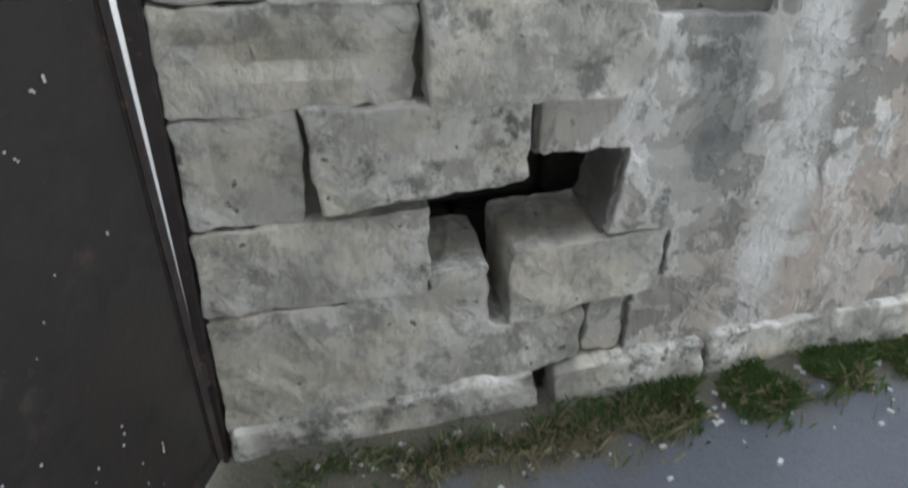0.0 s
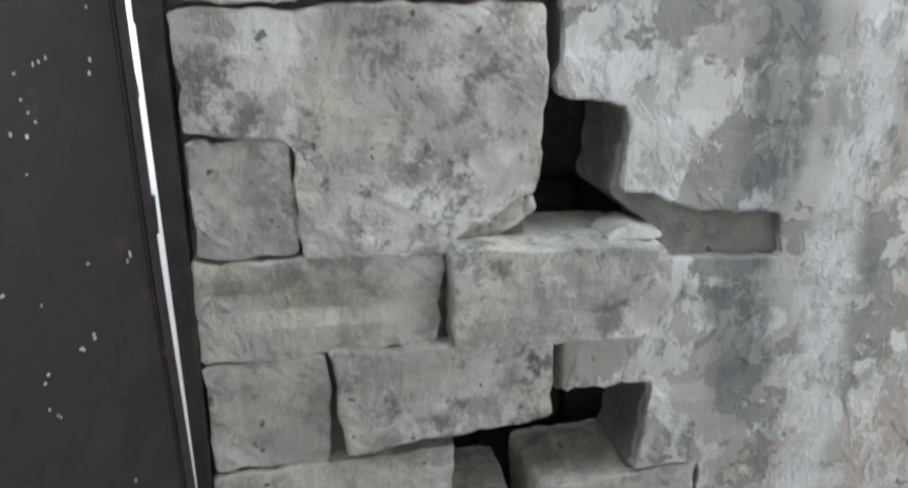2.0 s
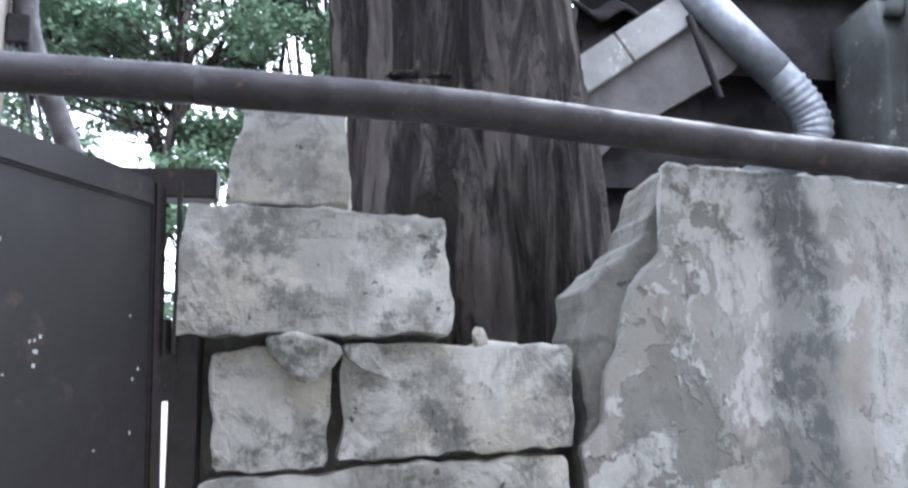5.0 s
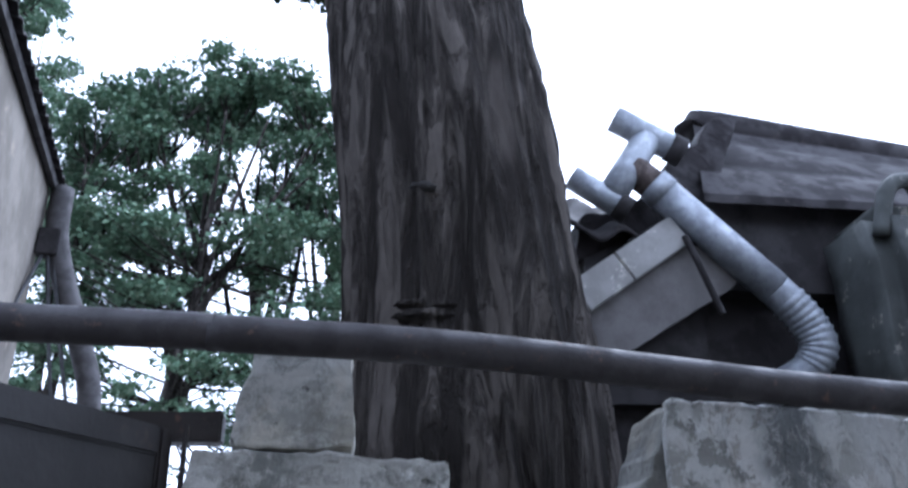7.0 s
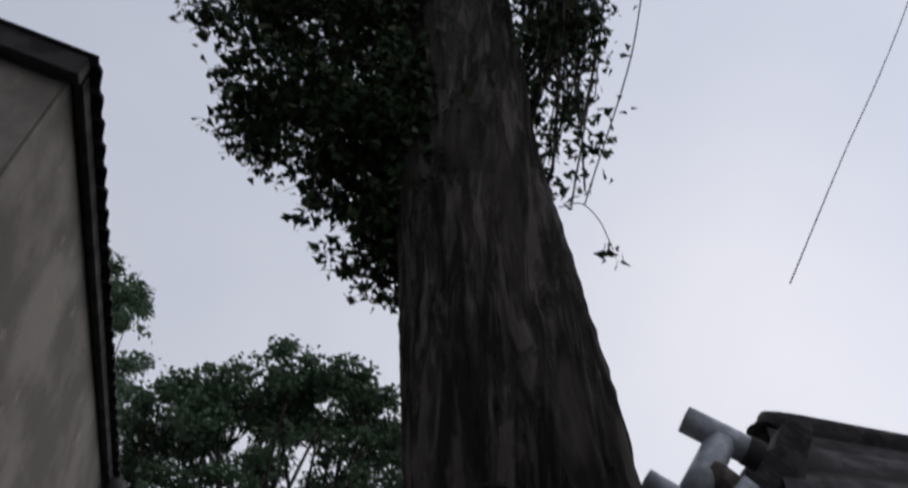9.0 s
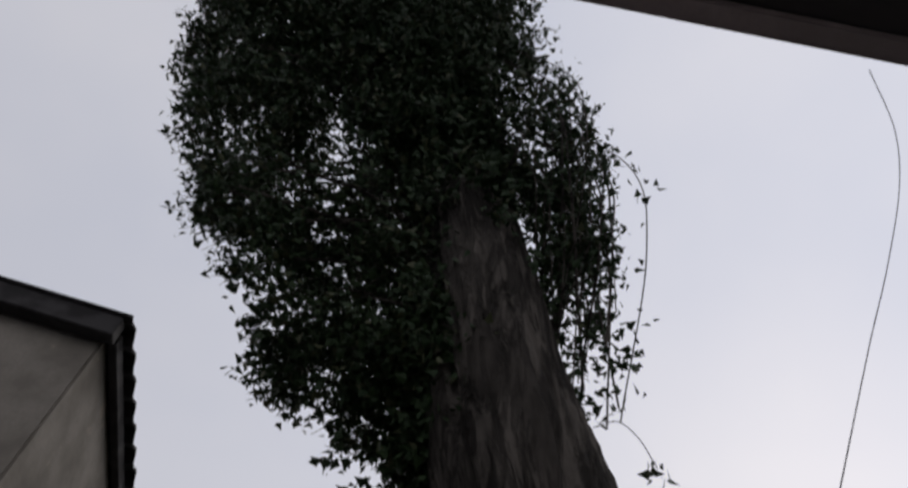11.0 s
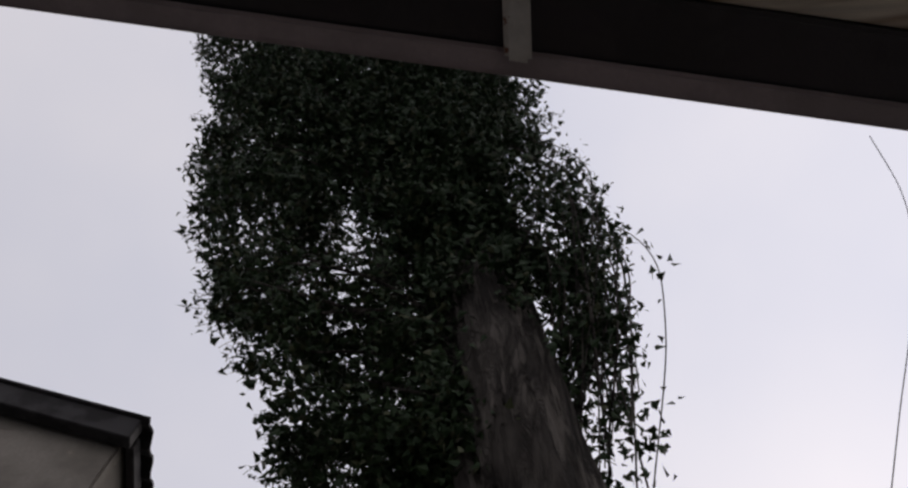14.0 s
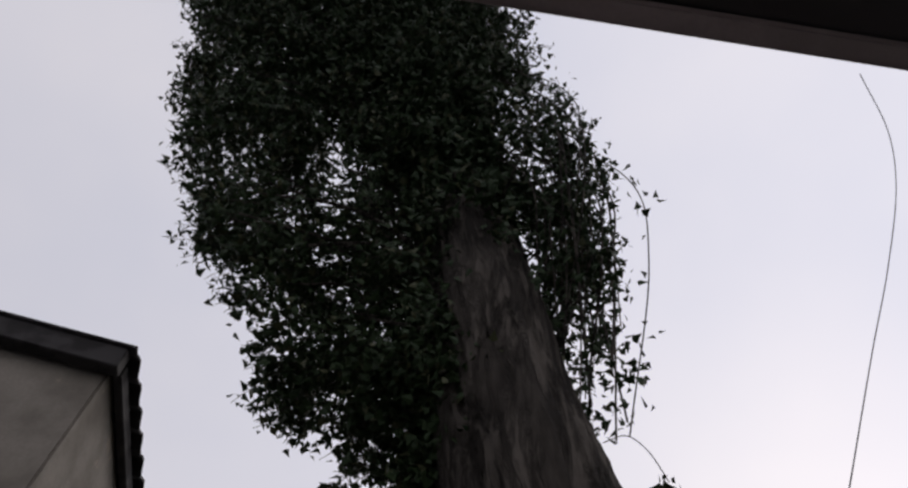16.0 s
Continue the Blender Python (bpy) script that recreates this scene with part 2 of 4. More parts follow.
brown_sheet = plain("dark_brown_sheet", (0.10, 0.075, 0.065), 0.8, 0.2, 0.4, 30)
roof_slate = plain("brown_fibre_cement", (0.016, 0.012, 0.0125), 0.88, 0.0, 0.4, 8, (0.03, 0.024, 0.022))
old_slate = plain("grey_fibre_cement", (0.075, 0.07, 0.07), 0.9, 0.0, 0.35, 8)
white_board = plain("whitewashed_board", (0.27, 0.26, 0.245), 0.8, 0.0, 0.2, 6, (0.4, 0.38, 0.34))
grey_board = plain("grey_sheathing_board", (0.125, 0.115, 0.11), 0.85, 0.0, 0.25, 5)
# on the low house this near-black carries the shade under its eave
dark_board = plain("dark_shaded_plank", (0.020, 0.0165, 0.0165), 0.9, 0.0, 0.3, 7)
canvas = plain("greenish_tarpaulin", (0.062, 0.066, 0.06), 0.8, 0.0, 0.3, 5, (0.20, 0.19, 0.16))
whitewash = plain("whitewashed_house_wall", (0.215, 0.19, 0.158), 0.92, 0.0, 0.4, 1.6, (0.25, 0.21, 0.165), 70)
cable_black = plain("black_cable_sheath", (0.03, 0.03, 0.032), 0.6)
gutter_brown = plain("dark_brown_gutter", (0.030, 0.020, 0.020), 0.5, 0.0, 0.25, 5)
# pale pinkish tone paints the highlight along the brown lip
gutter_lip = plain("highlit_gutter_lip", (0.38, 0.30, 0.30), 0.4, 0.0, 0.25, 6)
strap_white = plain("chipped_white_strap", (0.60, 0.55, 0.50), 0.6, 0.0, 0.2, 14, (0.20, 0.07, 0.04))
rear_wall = plain("pale_bounce_wall", (0.76, 0.75, 0.72), 0.92, 0.0, 0.2, 2)
# near-black that stands for the shade inside the wall's holes and the knot
hole_dark = plain("hole_dark", (0.022, 0.019, 0.016), 0.98, 0.0, 0.4, 14)
pebble = plain("pale_litter_chip", (0.55, 0.54, 0.52), 0.9)


def soffit_material():
    m = Mat("varnished_soffit_board", 0.55)
    waves = m.noise(1.6, 3, 0.5, stretch=(0.5, 3.0, 1), lo=0.46, hi=0.54, distort=1.0)
    grain = m.noise(20, 5, 0.7, stretch=(0.15, 3, 1), lo=0.3, hi=0.7)
    c = m.mix(waves, (0.84, 0.72, 0.57), (0.42, 0.28, 0.18))
    c = m.mix(m.math("MULTIPLY", grain, 0.35), c, (0.16, 0.10, 0.07))
    m.colour(c).bump((grain, 0.3, 0.002))
    return m.m


soffit = soffit_material()


def ground_material():
    m = Mat("worn_asphalt", 0.85)
    big = m.noise(1.5, 4, 0.6, lo=0.4, hi=0.6)
    grit = m.noise(160, 4, 0.7, lo=0.3, hi=0.7)
    y, x = m.axis("Y"), m.axis("X")
    edge = m.noise(7, 5, 0.6, lo=0.25, hi=0.75)
    dirt = m.remap(m.math("ADD", m.math("ADD", y, m.math("MULTIPLY", x, -0.10)), m.math("MULTIPLY", edge, 0.14)), -0.26, -0.15)
    yard = m.remap(y, 0.5, 0.9)
    c = m.mix(big, (0.135, 0.142, 0.160), (0.105, 0.112, 0.128))
    c = m.mix(m.math("MULTIPLY", grit, 0.35), c, (0.065, 0.068, 0.075))
    c = m.mix(dirt, c, m.mix(grit, (0.075, 0.068, 0.05), (0.13, 0.12, 0.09)))
    c = m.mix(yard, c, (0.20, 0.195, 0.185))
    m.colour(c).bump((grit, 0.5, 0.004), (edge, 0.4, 0.01))
    return m.m


asphalt = ground_material()


def leaf_material(name, a, b, c2):
    m = Mat(name, 0.55)
    r = m.island()
    c = m.mix(r, a, b)
    c = m.mix(m.math("GREATER_THAN", r, 0.9), c, c2)
    m.colour(c)
    m.b.inputs["Specular IOR Level"].default_value = 0.12
    return m.m


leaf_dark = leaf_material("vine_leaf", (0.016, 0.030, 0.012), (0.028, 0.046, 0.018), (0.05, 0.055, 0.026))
# distance haze is mixed into these paler, bluer leaf colours
leaf_far = leaf_material("hazed_far_leaf", (0.10, 0.165, 0.105), (0.17, 0.24, 0.15), (0.20, 0.25, 0.17))
dry_mat = leaf_material("dry_stalk", (0.26, 0.23, 0.15), (0.36, 0.31, 0.20), (0.18, 0.15, 0.10))
grass_mat = leaf_material("grass_blade", (0.070, 0.130, 0.042), (0.12, 0.185, 0.06), (0.24, 0.21, 0.12))


# ---- builders ----
def link(name, bm, material, parent=None, smooth=False):
    me = bpy.data.meshes.new(name)
    bm.to_mesh(me)
    bm.free()
    me.materials.append(material)
    if smooth:
        me.polygons.foreach_set("use_smooth", [True] * len(me.polygons))
    ob = new(name, me)
    ob.parent = parent
    return ob


def part(name, bm, material, parent, label="", smooth=False):
    ob = link(name, bm, material, parent, smooth)
    return tagged(ob, label) if label else ob


def root(name, label, category, group="", kind="", at=(0, 0, 0)):
    ob = new(name)
    ob.location = at
    ob.empty_display_size = 0.1
    return tagged(ob, label, category, group, kind)


def add_box(bm, x0, x1, y0, y1, z0, z1, bevel=0.0, m=None):
    made = bmesh.ops.create_cube(bm, size=1)["verts"]
    for v in made:
        v.co = Vector(((x0 + x1) / 2 + v.co.x * (x1 - x0), (y0 + y1) / 2 + v.co.y * (y1 - y0), (z0 + z1) / 2 + v.co.z * (z1 - z0)))
    if bevel:
        edges = {e for v in made for e in v.link_edges}
        made = bmesh.ops.bevel(bm, geom=list(edges), offset=bevel, segments=2, affect="EDGES", clamp_overlap=True)["verts"]
    if m:
        live = {v for v in made if v.is_valid}
        stack = list(live)
        while stack:
            for e in stack.pop().link_edges:
                for v in e.verts:
                    if v not in live:
                        live.add(v)
                        stack.append(v)
        for v in live:
            v.co = m @ v.co
    return bm


def boxed(*a, **k):
    return add_box(bmesh.new(), *a, **k)


def tube_mesh(points, radii, sides=12, closed=True, hollow=0.0):
    """A tube along points; hollow gives it a wall of that thickness with open ends."""
    bm = bmesh.new()
    pts = [Vector(p) for p in points]
    if isinstance(radii, (int, float)):
        radii = [radii] * len(pts)
    rings = []
    up = Vector((0.13, 0.21, 1)).normalized()
    for i, p in enumerate(pts):
        d = (pts[min(i + 1, len(pts) - 1)] - pts[max(i - 1, 0)]).normalized()
        a = d.cross(up)
        if a.length < 0.1:
            a = d.cross(Vector((1, 0, 0.1)))
        a.normalize()
        b = d.cross(a)
        rings.append([bm.verts.new(p + radii[i] * (math.cos(t) * a + math.sin(t) * b)) for t in (2 * math.pi * k / sides for k in range(sides))])
        if hollow:
            rings[-1] = (rings[-1], [bm.verts.new(p + (radii[i] - hollow) * (math.cos(t) * a + math.sin(t) * b)) for t in (2 * math.pi * k / sides for k in range(sides))])

    def skin(r0, r1):
        for k in range(sides):
            bm.faces.new((r0[k], r0[(k + 1) % sides], r1[(k + 1) % sides], r1[k]))

    if hollow:
        for r0, r1 in zip(rings, rings[1:]):
            skin(r0[0], r1[0])
            skin(r1[1], r0[1])
        skin(rings[0][1], rings[0][0])
        skin(rings[-1][0], rings[-1][1])
    else:
        for r0, r1 in zip(rings, rings[1:]):
            skin(r0, r1)
        if closed:
            bm.faces.new(rings[0][::-1])
            bm.faces.new(rings[-1])
    bmesh.ops.recalc_face_normals(bm, faces=bm.faces)
    return bm


def catmull(points, n=8):
    pts = [Vector(p) for p in points]
    pts = [2 * pts[0] - pts[1], *pts, 2 * pts[-1] - pts[-2]]
    out = []
    for i in range(1, len(pts) - 2):
        p0, p1, p2, p3 = pts[i - 1 : i + 3]
        for k in range(n):
            t = k / n
            out.append(0.5 * (2 * p1 + (p2 - p0) * t + (2 * p0 - 5 * p1 + 4 * p2 - p3) * t * t + (3 * p1 - p0 - 3 * p2 + p3) * t**3))
    return [*out, pts[-2]]


def slab(outline, y0, y1, seed=0, step=0.03, jag=0.005, round_by=1, bevel=0.008, rough=0.006, lean=0.0):
    """A slab of stone or plaster whose face has this outline in x and z: ragged rim, worn edges, uneven face."""
    rnd = random.Random(seed)
    pts = [Vector((x, 0, z)) for x, z in outline]
    for _ in range(round_by):
        cut = []
        for a, b in zip(pts, pts[1:] + pts[:1]):
            e = min(0.25, 0.007 / max((b - a).length, 1e-6))
            cut += [a.lerp(b, e), a.lerp(b, 1 - e)]
        pts = cut
    rim = []
    for a, b in zip(pts, pts[1:] + pts[:1]):
        n = max(1, round((b - a).length / 0.018))
        rim += [a.lerp(b, k / n) for k in range(n)]
    off = Vector((seed * 3.7, seed * 1.3, seed * 0.7))
    for p in rim:
        d = Vector((noise.noise(p * 22 + off), 0, noise.noise(p * 22 + off + Vector((7, 7, 7)))))
        d += 0.5 * Vector((noise.noise(p * 70 + off), 0, noise.noise(p * 70 + off + Vector((3, 9, 3)))))
        p += d * jag
    bm = bmesh.new()
    face = bm.faces.new([bm.verts.new((p.x, y1, p.z)) for p in rim])
    made = bmesh.ops.extrude_face_region(bm, geom=[face])["geom"]
    front = [v for v in made if isinstance(v, bmesh.types.BMVert)]
    for v in front:
        v.co.y = y0
    ring = [e for e in made if isinstance(e, bmesh.types.BMEdge)]
    bmesh.ops.bevel(bm, geom=ring, offset=bevel, segments=2, profile=0.6, affect="EDGES", clamp_overlap=True)
    bmesh.ops.recalc_face_normals(bm, faces=bm.faces)
    bmesh.ops.triangulate(bm, faces=[f for f in bm.faces if len(f.verts) > 4])
    xs, zs = [p.x for p in rim], [p.z for p in rim]
    for axis, lo, hi in ((0, min(xs), max(xs)), (2, min(zs), max(zs))):
        no = Vector((axis == 0, 0, axis == 2))
        k = lo + step
        while k < hi - step * 0.3:
            bmesh.ops.bisect_plane(bm, geom=[*bm.verts, *bm.edges, *bm.faces], plane_co=no * k, plane_no=no)
            k += step
    depth = y0 + step
    while depth < y1 - step * 0.3:
        bmesh.ops.bisect_plane(bm, geom=[*bm.verts, *bm.edges, *bm.faces], plane_co=(0, depth, 0), plane_no=(0, 1, 0))
        depth += step * 1.5
    bm.normal_update()
    shift = []
    for v in bm.verts:
        q = v.co + off
        h = noise.noise(q * 9) + 0.6 * noise.noise(q * 21) + 0.35 * noise.noise(q * 55)
        shift.append(v.normal * (h * rough))
    for v, s in zip(bm.verts, shift):
        v.co += s
        v.co.y += lean * (v.co.z - min(zs))
    return bm


def rect(x0, x1, z0, z1, dl=0.0, dr=0.0, db=0.0, dt=0.0):
    """Corners of a block; d: how far left, right, bottom and top slant."""
    return [(x0, z0), (x1 + dr, z0 + db), (x1, z1 + dt), (x0 + dl, z1)]


def leaf_cloud(spots, size, seed, droop=0.5):
    """Many small folded leaves, one at each spot, as one mesh."""
    rnd = random.Random(seed)
    verts, faces = [], []
    for p in spots:
        s = size * rnd.uniform(0.6, 1.3)
        e = Euler((rnd.uniform(-droop, droop) * 2, rnd.uniform(-droop, droop) * 2, rnd.uniform(0, 6.3)))
        k = len(verts)
        for q in ((0, 0, 0), (0.46, 0.22, 0.08), (0.24, 0.55, 0.0), (0, 1.10, -0.14), (-0.24, 0.55, 0.0), (-0.46, 0.22, 0.08), (0, 0.45, -0.05)):
            w = Vector(q)
            w.rotate(e)
            verts.append(tuple(Vector(p) + s * w))
        faces += [(k, k + 1, k + 2, k + 6), (k + 6, k + 2, k + 3), (k + 6, k + 3, k + 4), (k, k + 6, k + 4, k + 5)]
    me = bpy.data.meshes.new("leaves")
    me.from_pydata(verts, [], faces)
    return me


def leafy(name, me, material, parent, label="", kind="stuff"):
    me.materials.append(material)
    ob = new(name, me)
    ob.parent = parent
    return tagged(ob, label, kind=kind)


# ---- ground ----
def ground_height(x, y):
    h = -0.075 + 0.075 * min(max(x, -0.3), 1.4)
    return h + 0.006 * noise.noise(Vector((x * 3, y * 3, 0)))


bm = bmesh.new()
xs = [-400, -60, -12, -4, *[-2 + 0.08 * k for k in range(64)], 4, 6, 12, 60, 400]
ys = [-400, -60, -12, -4, *[-1.6 + 0.08 * k for k in range(28)], 1.2, 2.5, 6, 14, 60, 400]
grid = [[bm.verts.new((x, y, ground_height(x, y))) for y in ys] for x in xs]
for a, b in zip(grid, grid[1:]):
    for k in range(len(ys) - 1):
        bm.faces.new((a[k], b[k], b[k + 1], a[k + 1]))
tagged(link("ground", bm, asphalt, smooth=True), "worn grey asphalt with a dirt strip along the wall", "ground", kind="structure")

# ---- cracked stone wall ----
wall = root("wall_north", "cracked grey limestone block wall with peeling plaster", "wall", kind="structure")

BLOCKS = [
    # outline, front, back, seed, material
    (rect(0.0, 0.428, 0.312, 0.492, dl=0.004, db=0.004, dt=0.020), -0.002, 0.19, 2, stone),
    (rect(0.002, 0.204, 0.502, 0.709, dt=0.006), 0.006, 0.19, 3, stone),
    (rect(0.234, 0.607, 0.518, 0.722, dl=-0.024, db=0.045, dt=-0.002), -0.012, 0.19, 4, stone_pale),
    (rect(0.000, 0.398, 0.711, 0.889, dt=0.004, db=0.012), 0.004, 0.19, 5, stone),
    (rect(0.012, 0.160, 0.898, 1.088, dl=-0.006, dr=0.014), 0.004, 0.19, 6, stone_pale),
    (rect(0.014, 0.188, 1.286, 1.462, dt=0.004), -0.004, 0.19, 8, stone_pale),
    (rect(0.200, 0.570, 1.296, 1.472, dl=0.006, db=0.008, dt=-0.010), -0.010, 0.19, 9, stone_pale),
    (rect(-0.040, 0.366, 1.484, 1.684, dl=0.012, dr=0.012, dt=-0.016), -0.032, 0.165, 10, stone_pale),
    (rect(0.022, 0.216, 1.690, 1.868, dl=0.035, dr=0.004, dt=-0.006), 0.0, 0.17, 11, stone),
    ([(0.417, 0.726), (0.740, 0.729), (0.784, 0.757), (0.801, 0.81), (0.797, 0.875), (0.778, 0.902), (0.409, 0.910)], -0.052, 0.16, 12, stone_pale),
    (rect(0.600, 0.925, 0.212, 0.392, dl=-0.006, db=0.055, dt=0.030), -0.004, 0.20, 13, stone),
    (rect(0.779, 0.858, 0.104, 0.250, dr=0.008, dt=0.016), 0.004, 0.18, 14, stone),
]
for n, (outline, y0, y1, seed, mat) in enumerate(BLOCKS):
    bm = slab(outline, y0, y1, seed, jag=0.008, bevel=0.004, rough=0.006)
    if seed == 5:
        # two hollows left by the trowel
        for v in bm.verts:
            k = min(max((0.33 - v.co.x) / 0.06, 0), 1) * min(max(v.co.x / 0.03, 0), 1)
            if v.co.y < 0.03:
                wave = 0.006 * noise.noise(Vector((v.co.x * 8, 0, 0)))
                v.co.y += k * 0.017 * (math.exp(-(((v.co.z - 0.792 + wave) / 0.010) ** 2)) + 0.8 * math.exp(-(((v.co.z - 0.838 + wave) / 0.011) ** 2)))
    part("stone_block", bm, mat, wall)
# the lowest course, smeared over with one coat of render
part("render_coat", slab([(0.004, -0.04), (0.30, -0.02), (0.77, 0.09), (0.768, 0.235), (0.60, 0.205), (0.565, 0.215), (0.553, 0.372), (0.43, 0.365), (0.428, 0.318), (0.002, 0.296)],
                         0.003, 0.19, 20, jag=0.008, bevel=0.004, rough=0.007), stone, wall, "smeared grey render over the lowest stones")
# two courses of the pier under one coat of plaster
part("render_coat", slab([(0.172, 0.895), (0.40, 0.890), (0.43, 0.925), (0.49, 0.945), (0.53, 0.985), (0.566, 0.99), (0.567, 1.155), (0.560, 1.293), (0.300, 1.288), (0.004, 1.281), (0.004, 1.094), (0.150, 1.088), (0.163, 1.07)],
                         -0.002, 0.19, 21, jag=0.008, bevel=0.004, rough=0.007), stone_pale, wall, "pale plaster coat over two stone courses")
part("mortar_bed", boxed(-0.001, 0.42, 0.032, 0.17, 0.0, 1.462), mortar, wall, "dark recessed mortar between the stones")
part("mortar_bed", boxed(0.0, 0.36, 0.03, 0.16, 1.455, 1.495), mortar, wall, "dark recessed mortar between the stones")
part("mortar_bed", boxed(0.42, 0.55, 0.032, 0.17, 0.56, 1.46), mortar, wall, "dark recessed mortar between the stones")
# mortar lumps left on top of stones
for x, y, z, w, d, h, s in ((0.549, 0.0, 0.968, 0.020, 0.02, 0.036, 3), (0.425, 0.01, 1.476, 0.024, 0.02, 0.040, 5), (0.45, 0.02, 1.466, 0.09, 0.05, 0.018, 7)):
    bm = bmesh.new()
    bmesh.ops.create_icosphere(bm, subdivisions=2, radius=1)
    for v in bm.verts:
        v.co *= 0.95 + 0.5 * noise.noise(v.co * 1.1 + Vector((s * 5, 0, 0))) + 0.16 * noise.noise(v.co * 4 + Vector((s, 9, 0)))
        v.co = Vector((x + v.co.x * w / 2, y + v.co.y * d / 2, z + v.co.z * h / 2))
    part("mortar_lump", bm, stone_pale, wall, "broken lump of mortar left between stones")

for k, (outline, y0, y1) in enumerate((
    ([(0.090, 1.480), (0.134, 1.490), (0.210, 1.462), (0.180, 1.421), (0.150, 1.418), (0.106, 1.449)], -0.026, 0.03),
    ([(0.208, 1.472), (0.264, 1.474), (0.280, 1.412), (0.244, 1.430), (0.211, 1.452)], -0.022, 0.02),
    ([(0.680, 0.902), (0.700, 0.921), (0.735, 0.929), (0.782, 0.916), (0.790, 0.902)], -0.02, 0.06),
    ([(0.405, 0.910), (0.470, 0.962), (0.545, 0.984), (0.556, 0.945), (0.50, 0.915)], 0.008, 0.10),
)):
    part("mortar_lump", slab(outline, y0, y1, 60 + k, step=0.02, jag=0.004, bevel=0.005, rough=0.005, lean=(-0.25, 0.0, 0.3, 0.35)[k]), stone_pale, wall, "broken tongue of mortar left between stones")

# plastered length of the wall beyond the crack: stone core and plaster skin
CORE = [(0.592, 1.165), (0.600, 1.30), (0.598, 1.47), (0.612, 1.56), (0.66, 1.60), (0.715, 1.645), (0.745, 1.72), (0.765, 1.77), (3.6, 1.70), (3.6, -0.05), (0.885, -0.05),
        (0.872, 0.09), (0.862, 0.262), (0.935, 0.30), (0.93, 0.42), (0.790, 0.405), (0.806, 0.602), (0.622, 0.600), (0.62, 0.725), (0.80, 0.74), (0.80, 0.905), (0.755, 0.942), (0.706, 0.968), (0.706, 1.125)]
part("stone_core", slab(CORE, 0.022, 0.19, 30, step=0.06, jag=0.010, bevel=0.012, rough=0.006), stone_raw, wall, "broken grey stone showing behind the plaster")
SKIN = [(0.592, 1.205), (0.584, 1.30), (0.622, 1.33), (0.640, 1.42), (0.668, 1.50), (0.690, 1.57), (0.742, 1.62), (0.748, 1.70), (0.757, 1.778), (1.25, 1.742), (3.6, 1.695), (3.6, 0.10), (1.30, 0.13), (1.10, 0.085),
        (0.885, 0.075), (0.875, 0.262), (0.940, 0.30), (0.928, 0.42), (0.79, 0.41), (0.812, 0.605), (0.63, 0.603), (0.628, 0.722), (0.81, 0.73), (0.815, 0.858), (1.038, 0.852), (1.025, 0.935), (0.86, 0.945), (0.78, 0.975), (0.718, 0.985), (0.716, 1.120), (0.70, 1.135), (0.60, 1.148), (0.585, 1.16)]
bm = slab(SKIN, 0.0, 0.024, 31, step=0.035, jag=0.009, bevel=0.005, rough=0.005)
for v in bm.verts:
    # the stones under the plaster show through as faint steps
    row = math.floor((v.co.z + 0.01 * noise.noise(v.co * 8)) / 0.195)
    col = math.floor((v.co.x + 0.17 * (row % 2) + 0.012 * noise.noise(v.co * 7)) / 0.39)
    if v.co.y < 0.015:
        v.co.y += 0.007 * noise.noise(Vector((row * 3.1, col * 5.7, 2.2)))
part("plaster_skin", bm, plaster, wall, "stained and streaked pale plaster, broken at the crack")
# added near-black blocks behind the open joints, so the holes look shaded
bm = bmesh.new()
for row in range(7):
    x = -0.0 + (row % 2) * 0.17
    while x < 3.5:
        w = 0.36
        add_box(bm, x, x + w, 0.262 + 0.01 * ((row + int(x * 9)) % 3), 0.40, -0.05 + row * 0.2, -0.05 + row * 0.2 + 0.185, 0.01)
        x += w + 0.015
part("inner_leaf", bm, hole_dark, wall, "near-black blocks added behind the stones to darken the holes")
# footing along the foot of the wall
for k, (x0, x1, z0, z1, proud) in enumerate(((0.01, 0.672, -0.11, 0.012, 0.016), (0.712, 1.06, -0.08, 0.085, 0.030), (1.09, 1.66, -0.05, 0.135, 0.022), (1.68, 2.4, -0.05, 0.165, 0.020), (2.42, 3.6, -0.05, 0.165, 0.024))):
    rise = 0.062 if k == 0 else 0.03
    part("footing_stone", slab([(x0, z0), (x1 + 0.02, z0), (x1, z1 + rise), (x0, z1 - 0.012)], -proud, 0.05, 40 + k, step=0.02, jag=0.010, bevel=0.010, rough=0.009), stone_pale, wall)

# ---- gate ----
gate = root("steel_gate", "dark steel gate standing open, flecked with white paint", "gate", at=(0, 0, -0.08))
gb = Matrix.Translation((0, 0, 0.08))
part("jamb", boxed(-0.044, -0.003, -0.014, 0.06, -0.08, 1.492, 0.003, m=gb), frame_paint, gate, "dark brown painted jamb")
part("jamb", boxed(-1.32, -1.27, -0.012, 0.05, -0.08, 1.70, 0.003, m=gb), frame_paint, gate, "dark brown painted jamb")
part("lintel", boxed(-1.34, 0.01, 0.03, 0.08, 1.704, 1.752, 0.003, m=gb), frame_paint, gate, "dark brown painted lintel")
leaf_way = Vector((-0.42, -0.907, 0)).normalized()
